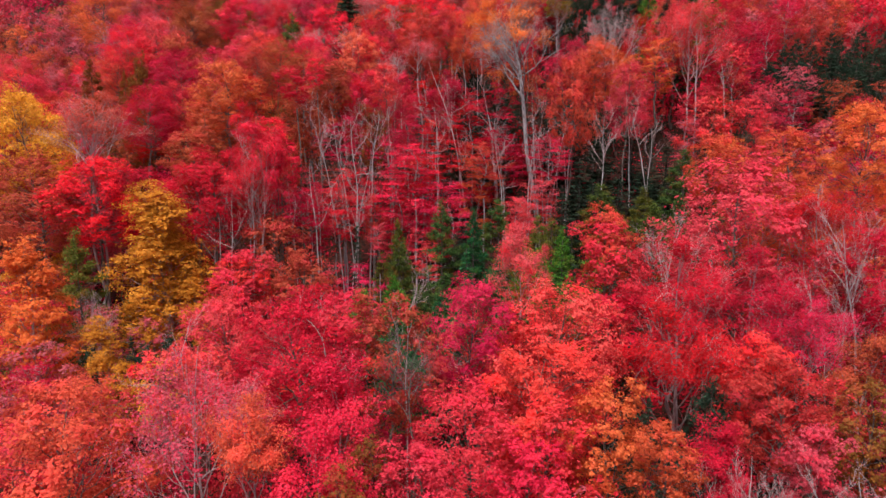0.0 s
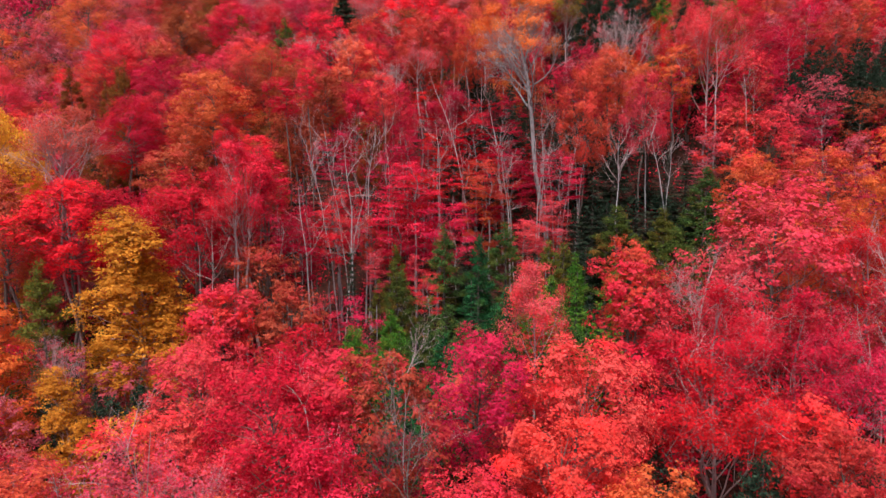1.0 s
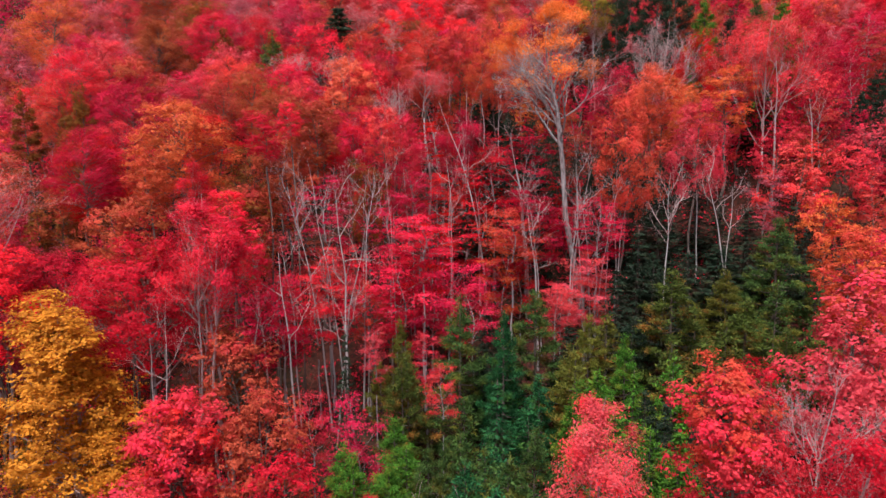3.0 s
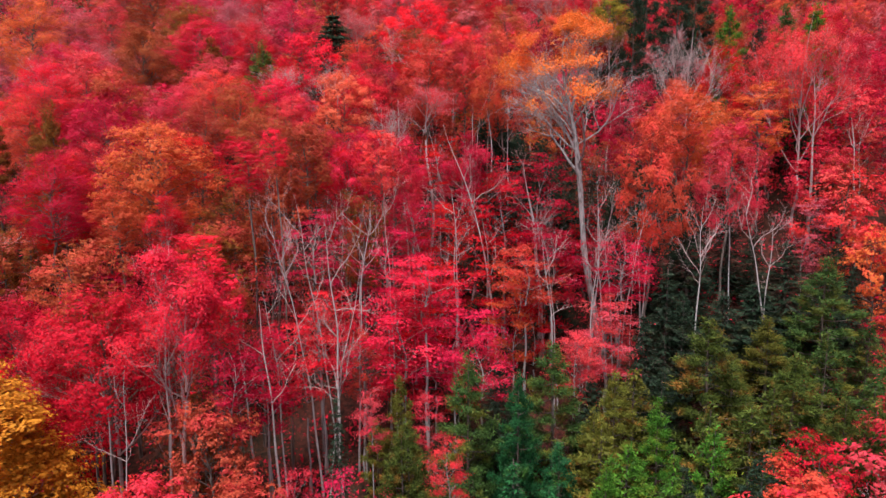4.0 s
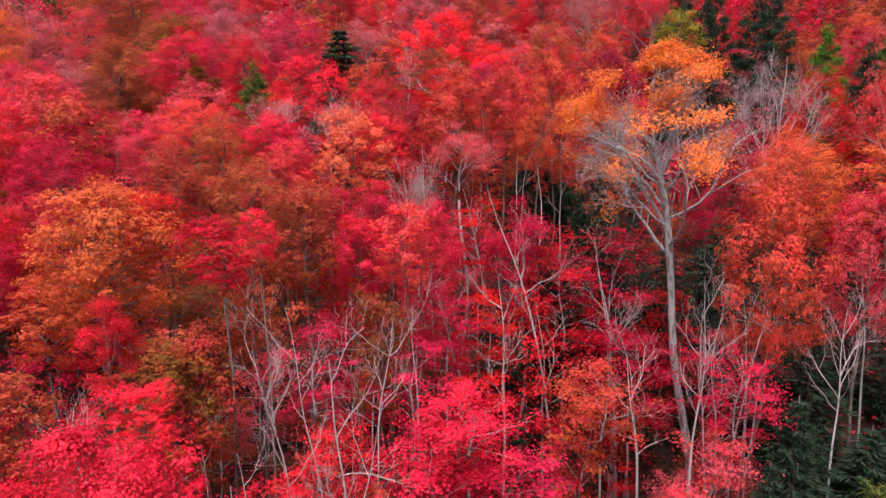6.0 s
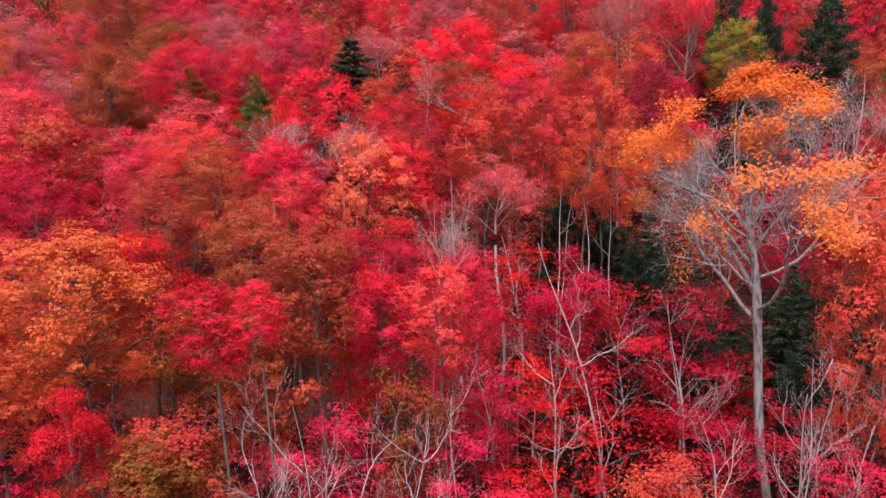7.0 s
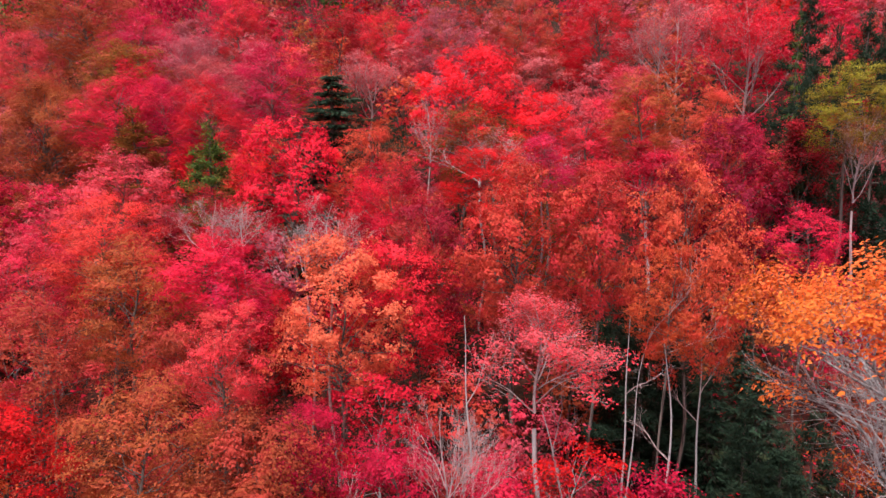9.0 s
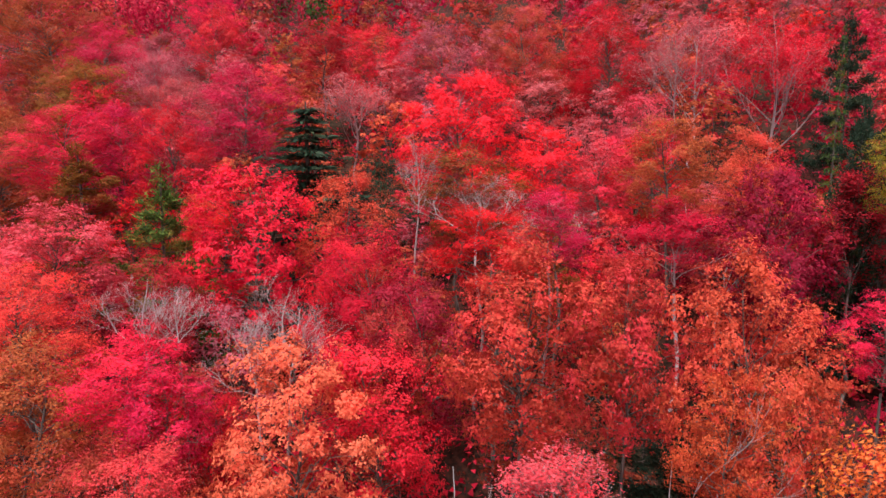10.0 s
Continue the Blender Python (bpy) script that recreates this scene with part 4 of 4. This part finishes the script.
canopy("layer", 9.9, 62.0, 30.7, 4.4, 4.4, "red")
canopy("dense", 12.7, 65.0, 38.2, 5.7, 9.0, "rustorange")
canopy("dense", 16.1, 71.0, 41.0, 4.9, 5.3, "rustorange")
canopy("dense", 18.5, 66.4, 37.8, 4.8, 7.4, "coral")
canopy("tall", 23.1, 72.0, 41.2, 4.6, 5.8, "orange")
canopy("airy", 27.4, 74.0, 45.4, 7.7, 11.5, "coral", bark="birch")
canopy("bare", 20.6, 81.0, 46.9, 7.8, 9.2, "mauve")
canopy("bare", 19.7, 81.6, 46.1, 5.9, 7.9, "mauve")
canopy("dense", 24.3, 83.0, 45.1, 6.6, 12.5, "crimson")
canopy("dense", 27.1, 78.0, 45.6, 6.4, 7.2, "scarlet")
canopy("dense", 33.8, 80.0, 46.4, 7.1, 10.5, "crimson")
canopy("dense", 14.7, 76.0, 41.4, 5.9, 7.7, "crimson")
canopy("dense", 17.5, 72.0, 40.8, 5.0, 6.5, "amber")
canopy("dense", -16.3, 60.0, 31.8, 3.2, 3.2, "olive")
canopy("airy", -19.1, 60.0, 33.7, 3.8, 4.9, "crimson")
canopy("dense", -14.6, 54.0, 32.2, 2.9, 2.2, "bright")
canopy("dense", -21.8, 54.8, 31.2, 4.2, 4.7, "rust")
canopy("dense", -24.9, 70.0, 36.1, 6.1, 6.9, "bronze")
canopy("dense", -16.7, 78.0, 39.5, 7.1, 8.0, "rust")
canopy("dense", -16.1, 62.0, 31.9, 5.1, 6.2, "rust")
canopy("dense", -22.4, 73.0, 37.5, 5.1, 4.3, "crimson")
canopy("dense", -14.4, 62.0, 37.2, 3.8, 3.3, "crimson")
canopy("dense", -12.0, 60.0, 37.7, 1.8, 2.2, "bright")
canopy("dense", -5.9, 63.5, 37.5, 3.2, 4.0, "coral")
canopy("sparse", -31.1, 55.7, 34.5, 8.8, 7.3, "peach")
canopy("bare", -31.0, 55.4, 34.1, 7.3, 6.8, "mauve")
canopy("layer", -4.4, 60.0, 27.3, 7.3, 5.6, "bright")
canopy("layer", -1.1, 60.5, 26.5, 6.4, 5.4, "bright")
canopy("layer", 0.4, 58.5, 25.1, 4.8, 4.2, "red")
canopy("layer", -7.0, 59.5, 26.5, 5.6, 5.6, "crimson")
canopy("layer", -3.2, 64.0, 28.9, 6.2, 6.2, "crimson")
canopy("layer", 1.4, 67.0, 30.9, 6.6, 6.6, "crimson")
canopy("layer", -9.7, 60.0, 27.8, 5.9, 5.6, "red")
canopy("layer", -12.5, 57.0, 26.1, 5.8, 5.2, "crimson")
canopy("layer", 8.7, 61.0, 26.6, 5.1, 5.4, "pink")
canopy("layer", 6.4, 59.5, 25.0, 3.6, 4.3, "coral")
canopy("layer", 5.8, 65.5, 30.7, 6.0, 5.6, "crimson")
canopy("layer", 10.7, 66.0, 30.6, 5.7, 4.9, "crimson")
canopy("layer", -2.8, 56.0, 22.6, 2.7, 3.6, "scarlet")
canopy("layer", -6.0, 55.0, 23.1, 2.6, 3.5, "coral")
canopy("layer", -10.1, 61.0, 32.6, 4.7, 4.7, "red")
canopy("layer", -4.0, 65.0, 33.4, 4.3, 4.8, "crimson")
canopy("layer", -5.5, 61.5, 31.4, 4.1, 4.8, "bright")
canopy("pine", -0.5, 55.5, 24.7, 5.3, 5.9, "pine")
canopy("pine", 2.2, 54.0, 24.2, 3.9, 5.6, "bluepine")
canopy("pine", 4.7, 57.4, 24.7, 6.2, 6.2, "pine")
canopy("pine", 8.0, 56.0, 23.4, 4.5, 6.0, "moss")
canopy("pine", 14.1, 57.8, 26.0, 7.5, 6.2, "rustpine")
canopy("pine", 18.4, 56.0, 24.4, 6.5, 6.0, "rustpine")
canopy("pine", 22.7, 61.0, 29.1, 6.7, 6.7, "pine")
canopy("pine", 18.7, 60.0, 25.4, 5.6, 6.6, "moss")
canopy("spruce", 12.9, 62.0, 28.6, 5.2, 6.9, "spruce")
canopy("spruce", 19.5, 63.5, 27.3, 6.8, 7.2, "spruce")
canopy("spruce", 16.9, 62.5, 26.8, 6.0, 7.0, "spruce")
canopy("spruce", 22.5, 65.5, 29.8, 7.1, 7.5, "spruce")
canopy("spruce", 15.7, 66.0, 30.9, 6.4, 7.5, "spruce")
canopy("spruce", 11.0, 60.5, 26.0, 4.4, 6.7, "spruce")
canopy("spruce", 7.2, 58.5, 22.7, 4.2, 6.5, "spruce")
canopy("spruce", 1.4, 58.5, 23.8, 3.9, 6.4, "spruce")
canopy("pine", 9.9, 54.0, 22.6, 3.7, 5.7, "greenpine")
canopy("pine", -4.5, 57.0, 22.9, 3.7, 6.2, "moss")
canopy("spruce", -7.8, 54.0, 23.5, 2.6, 5.7, "spruce")
canopy("pine", -4.2, 53.0, 21.6, 3.9, 5.5, "rustpine")
canopy("dense", -7.5, 70.0, 37.6, 4.1, 5.0, "crimson")
canopy("dense", -4.4, 69.0, 37.3, 3.7, 4.8, "red")
canopy("layer", -8.7, 74.0, 38.3, 4.7, 5.2, "crimson")
canopy("dense", -8.8, 67.0, 36.4, 3.4, 4.4, "red")
canopy("layer", -2.1, 70.0, 37.3, 4.3, 4.5, "crimson")
canopy("dense", -11.0, 72.0, 37.7, 3.7, 4.4, "crimson")
canopy("dense", -30.0, 54.0, 28.8, 8.2, 7.2, "bright")
canopy("dense", -35.1, 54.0, 28.7, 8.2, 7.7, "rust")
canopy("dense", -27.5, 57.0, 27.8, 7.1, 6.6, "crimson")
canopy("cone", -21.8, 48.0, 26.3, 9.2, 12.0, "gold")
canopy("dense", -16.8, 61.0, 31.4, 5.4, 6.4, "olive")
canopy("dense", -18.2, 70.0, 34.8, 5.3, 5.3, "olive")
canopy("dense", -3.9, 86.0, 46.4, 5.3, 4.0, "crimson")
canopy("dense", -0.8, 87.0, 47.0, 3.9, 3.4, "red")
canopy("dense", -16.4, 78.5, 42.8, 4.4, 3.6, "bright")
canopy("dense", -38.3, 58.0, 34.3, 8.6, 9.9, "gold")

# ---- pale stems ----
pale_stem(2.0, 66.0, (1.7, 24.8), (0.6, 31.4), (-1.8, 38.1), 0.085, 4)
pale_stem(1.4, 66.4, (1.3, 25.8), (1.3, 28.9), (0.9, 32.1), 0.062, 2)
pale_stem(-0.8, 65.7, (-0.9, 23.7), (-0.9, 28.6), (-1.2, 33.7), 0.077, 6)
pale_stem(-1.3, 72.0, (-1.3, 23.7), (-1.9, 33.5), (-3.0, 37.7), 0.101, 2)
pale_stem(-2.0, 66.0, (-2.9, 26.9), (-3.6, 29.3), (-4.7, 33.1), 0.054, 2)
pale_stem(5.4, 65.8, (5.1, 26.1), (4.5, 31.4), (3.7, 35.6), 0.092, 5)
pale_stem(6.0, 63.0, (5.6, 25.3), (5.2, 29.2), (4.2, 31.8), 0.056, 4)
pale_stem(7.6, 62.0, (8.0, 26.2), (8.5, 30.7), (8.1, 34.2), 0.060, 4)
pale_stem(9.7, 62.5, (9.4, 25.7), (8.9, 29.9), (9.3, 33.0), 0.055, 4)
pale_stem(10.2, 63.5, (10.7, 25.9), (11.2, 28.4), (11.7, 32.2), 0.064, 4)
pale_stem(10.9, 63.0, (10.9, 26.5), (11.0, 29.2), (11.0, 30.5), 0.042, 2)
pale_stem(-2.6, 70.0, (-2.6, 25.0), (-2.7, 28.1), (-2.6, 30.7), 0.052, 1)
pale_stem(1.7, 74.0, (2.0, 33.7), (2.3, 36.8), (1.7, 39.5), 0.084, 2)
pale_stem(3.5, 75.0, (3.6, 33.9), (3.6, 37.0), (3.4, 39.8), 0.076, 2)
pale_stem(0.5, 74.5, (0.6, 36.8), (0.7, 38.5), (0.6, 40.2), 0.074, 1)
pale_stem(0.4, 74.5, (1.0, 37.1), (1.2, 38.5), (1.5, 39.8), 0.056, 1)
pale_stem(-8.5, 68.0, (-8.1, 31.3), (-8.0, 33.2), (-8.5, 35.0), 0.048, 3)
pale_stem(-5.0, 61.0, (-5.3, 27.6), (-5.5, 31.1), (-5.5, 33.1), 0.052, 3)
pale_stem(-4.8, 73.7, (-5.4, 37.3), (-5.5, 38.9), (-5.6, 40.4), 0.077, 1)
pale_stem(-9.7, 58.5, (-10.2, 21.8), (-10.8, 26.2), (-12.0, 32.1), 0.068, 10)
pale_stem(-8.3, 56.8, (-8.2, 21.9), (-8.1, 26.1), (-8.6, 32.0), 0.091, 13)
pale_stem(-9.2, 57.0, (-8.0, 23.5), (-7.1, 27.3), (-6.3, 30.7), 0.052, 8)
pale_stem(-11.1, 55.5, (-11.3, 20.0), (-11.4, 24.8), (-12.1, 28.7), 0.065, 4)
pale_stem(-14.5, 60.0, (-14.8, 22.9), (-15.1, 25.8), (-15.3, 27.8), 0.073, 3)
pale_stem(-7.6, 60.0, (-7.1, 26.4), (-6.9, 29.1), (-6.3, 32.7), 0.072, 6)
pale_stem(-8.5, 58.8, (-9.4, 25.1), (-9.9, 28.1), (-10.6, 33.9), 0.054, 7)
pale_stem(-17.5, 53.9, (-17.0, 21.5), (-16.7, 25.5), (-16.2, 29.5), 0.066, 8)
pale_stem(-15.6, 53.9, (-16.9, 25.8), (-17.2, 27.5), (-17.6, 29.2), 0.060, 4)
pale_stem(-17.4, 49.0, (-17.0, 23.2), (-16.9, 25.0), (-16.7, 26.7), 0.052, 4)
pale_stem(15.2, 62.8, (15.2, 22.3), (15.4, 27.5), (15.3, 32.5), 0.076, 9)
pale_stem(20.3, 62.7, (19.7, 25.3), (19.1, 28.2), (18.1, 32.4), 0.086, 4)
pale_stem(19.6, 62.7, (19.8, 25.3), (20.0, 28.2), (20.0, 31.4), 0.077, 4)
pale_stem(5.6, 62.0, (5.4, 23.1), (5.2, 26.7), (4.6, 30.3), 0.086, 4)
pale_stem(9.3, 62.5, (9.1, 21.7), (8.8, 25.4), (8.3, 29.8), 0.097, 6)
pale_stem(8.0, 63.0, (8.2, 22.7), (8.6, 27.5), (8.5, 32.5), 0.088, 5)
pale_stem(5.2, 66.0, (5.0, 25.2), (4.7, 29.1), (4.1, 33.7), 0.094, 3)
pale_stem(-1.0, 64.0, (-1.0, 25.4), (-1.1, 28.1), (-1.1, 31.0), 0.070, 2)
pale_stem(12.5, 66.0, (12.2, 27.5), (11.9, 30.2), (11.8, 32.5), 0.072, 2)
pale_stem(12.0, 65.0, (12.4, 28.1), (12.7, 30.4), (12.8, 31.8), 0.070, 3)
pale_stem(19.3, 67.0, (18.9, 31.1), (18.7, 33.0), (18.5, 35.3), 0.062, 2)
pale_stem(28.1, 73.0, (28.2, 27.5), (27.9, 35.4), (27.8, 41.7), 0.131, 5)
pale_stem(31.3, 72.0, (31.1, 31.1), (30.6, 34.5), (30.2, 38.3), 0.092, 3)
pale_stem(-6.5, 29.8, (-6.2, 16.2), (-6.1, 18.2), (-6.2, 20.6), 0.069, 5)
pale_stem(-11.2, 25.0, (-11.0, 15.6), (-10.9, 18.7), (-10.9, 21.2), 0.056, 7)
pale_stem(13.4, 34.8, (13.3, 14.1), (13.0, 17.5), (11.4, 20.9), 0.080, 6)
pale_stem(21.8, 43.0, (21.5, 17.1), (21.1, 19.9), (21.1, 23.1), 0.086, 4)
pale_stem(23.5, 44.0, (23.4, 19.3), (23.4, 21.7), (23.5, 23.7), 0.076, 3)
pale_stem(25.3, 37.0, (24.7, 18.5), (24.0, 21.6), (23.3, 25.4), 0.079, 12)
pale_stem(-2.2, 31.0, (-2.2, 17.4), (-2.1, 20.2), (-2.2, 21.8), 0.049, 9)
pale_stem(-16.5, 52.0, (-16.4, 17.5), (-16.1, 22.4), (-15.8, 28.4), 0.103, 3)
pale_stem(-18.4, 50.0, (-18.4, 19.0), (-18.3, 22.7), (-18.4, 25.9), 0.087, 2)
pale_stem(-11.1, 54.0, (-11.2, 20.6), (-11.4, 24.0), (-11.8, 28.3), 0.093, 2)


# ---- the closed wood between and behind them ----
NAMED = list(PLACED)


def fill_wood(x0, x1, y0, y1, gap, seed, tries, most):
    """Lower trees in the gaps, in the colours of their neighbours."""
    rng = random.Random(seed)
    made = 0
    for _ in range(tries):
        x, y = rng.uniform(x0, x1), rng.uniform(y0, y1)
        if abs(x) > 10 + 0.70 * y or made == most:
            continue
        near = sorted(NAMED, key=lambda p: (p[0] - x) ** 2 + (p[1] - y) ** 2)[:4]
        evergreen = near[0][3] in ("pine", "spruce") and y < 90 and math.hypot(near[0][0] - x, near[0][1] - y) < 5.0
        room = gap * (0.62 if evergreen else 1.0)
        if any((p[0] - x) ** 2 + (p[1] - y) ** 2 < max(room, 0.33 * p[2]) ** 2 for p in PLACED):
            continue
        if -20.5 < x < -13 and 97 < y < 109:
            continue
        if not evergreen and (-6 < x < 15 and 44 < y < 63 or -1 < x < 6 and 63 < y < 80):
            continue
        made += 1
        _, _, _, kind, tone = near[0] if evergreen else near[rng.randrange(4)]
        if evergreen:
            h = rng.uniform(5.5, 8.5)
            tree("pinelet" if rng.random() < 0.7 else kind, x, y, h, h * rng.uniform(0.5, 0.62), tone)
            continue
        if kind in ("pine", "spruce") or tone in ("lime", "tangerine"):
            tone = rng.choice(("crimson", "red", "mauve", "rust"))
        # high up, mauve and pink leaves put the haze into the colour
        if y > 96 and rng.random() < 0.35:
            tone = rng.choice(("mauve", "crimson", "pink"))
        elif y > 58 and rng.random() < 0.30:
            tone = rng.choice(("rustorange", "rust", "bronze") if y > 68 else ("crimson", "rust", "red"))
        h = rng.uniform(7, 10) if y > 62 else rng.uniform(6.5, 10)
        if y > 96:
            tree("dense" if y < 104 else "distant", x, y, h, h * rng.uniform(0.52, 0.64), tone)
        else:
            tree("fill" if rng.random() < 0.75 else "layer", x, y, h, h * rng.uniform(0.48, 0.62), tone)


fill_wood(-75, 75, 14, 100, 2.6, 5, 9000, 820)
fill_wood(-105, 105, 98, 140, 4.0, 6, 9000, 420)


def far_wood(seed):
    """The wood that runs on up the hill and round about, too far to tell its trees apart."""
    rng = np.random.default_rng(seed)
    tones = ("crimson", "red", "scarlet", "coral", "mauve", "rust", "rustorange", "wine", "pine")
    centres, facing, along, length, slot = [], [], [], [], []
    for gx in range(-24, 25):
        for gy in range(-9, 38):
            x, y = gx * 6.2 + rng.uniform(-2.4, 2.4), gy * 6.2 + rng.uniform(-2.4, 2.4)
            if 14 < y < 141 and abs(x) < 13 + 0.70 * y:
                continue
            seen = y > 130 and abs(x) < 0.85 * y
            close = not seen and abs(x) < 110 and -45 < y < 160
            n = 420 if seen else 330 if close else 70
            h, w = rng.uniform(9, 14), rng.uniform(2.4, 3.4)
            way = unit(rng.normal(0, 1, (n, 3)) + (0, 0, 0.3))
            lump = 1.0 + 0.22 * np.sin(way[:, 0] * 6 + x) * np.sin(way[:, 1] * 6 + y) + 0.15 * np.sin(way[:, 2] * 9 + x)
            p = way * (lump * rng.uniform(0.7, 1.08, n))[:, None] * (w, w, h * 0.36)
            centres.append(p + (x, y, ground_height(x, y) + h * 0.62))
            facing.append(unit(way + rng.normal(0, 0.35, (n, 3))))
            along.append(rng.normal(0, 1, (n, 3)))
            length.append((0.54 if seen else 0.6 if close else 1.4) * rng.uniform(0.6, 1.3, n))
            slot.append(np.full(n, rng.integers(0, len(tones))))
    length = np.concatenate(length)
    me = blades("far_wood", np.concatenate(centres), np.concatenate(facing), np.concatenate(along), length, length * 0.75, LEAVES[tones[0]])
    for name in tones[1:]:
        me.materials.append(LEAVES[name])
    me.polygons.foreach_set("material_index", np.concatenate(slot).astype(np.int32))
    return tagged(new("far_wood", me), "red and rusty autumn wood running on over the hillside", "woodland", "", "stuff")


far_wood(11)


def undergrowth(seed, count):
    """Low bushes and fallen sprays of red leaves over the open ground."""
    rng = np.random.default_rng(seed)
    y = rng.uniform(18, 138, count // 14)
    x = rng.uniform(-1, 1, count // 14) * (8 + 0.62 * y)
    pines = (x > -7) & (x < 15) & (y > 44) & (y < 68)
    x, y = x[~pines], y[~pines]
    z = np.array([ground_height(a, b) for a, b in zip(x, y)])
    tall = rng.uniform(0.2, 1.6, len(x)) * np.where(y > 85, 1.6, 1.0)
    pick = np.repeat(np.arange(len(x)), 14)
    n = len(pick)
    up = rng.uniform(0, 1, n)
    centres = np.stack([x[pick] + rng.normal(0, 0.5, n), y[pick] + rng.normal(0, 0.5, n), z[pick] + 0.05 + up * tall[pick]], 1)
    length = rng.uniform(0.16, 0.34, n) * np.where(y[pick] > 85, 1.3, 1.0)
    me = blades("undergrowth", centres, unit(rng.normal(0, 0.5, (n, 3)) + (0, 0, 0.8)), rng.normal(0, 1, (n, 3)), length, length * 0.8, LEAVES["red"])
    return tagged(new("undergrowth", me), "low red undergrowth and saplings over the forest floor", "undergrowth", "", "stuff")


undergrowth(3, 115000)
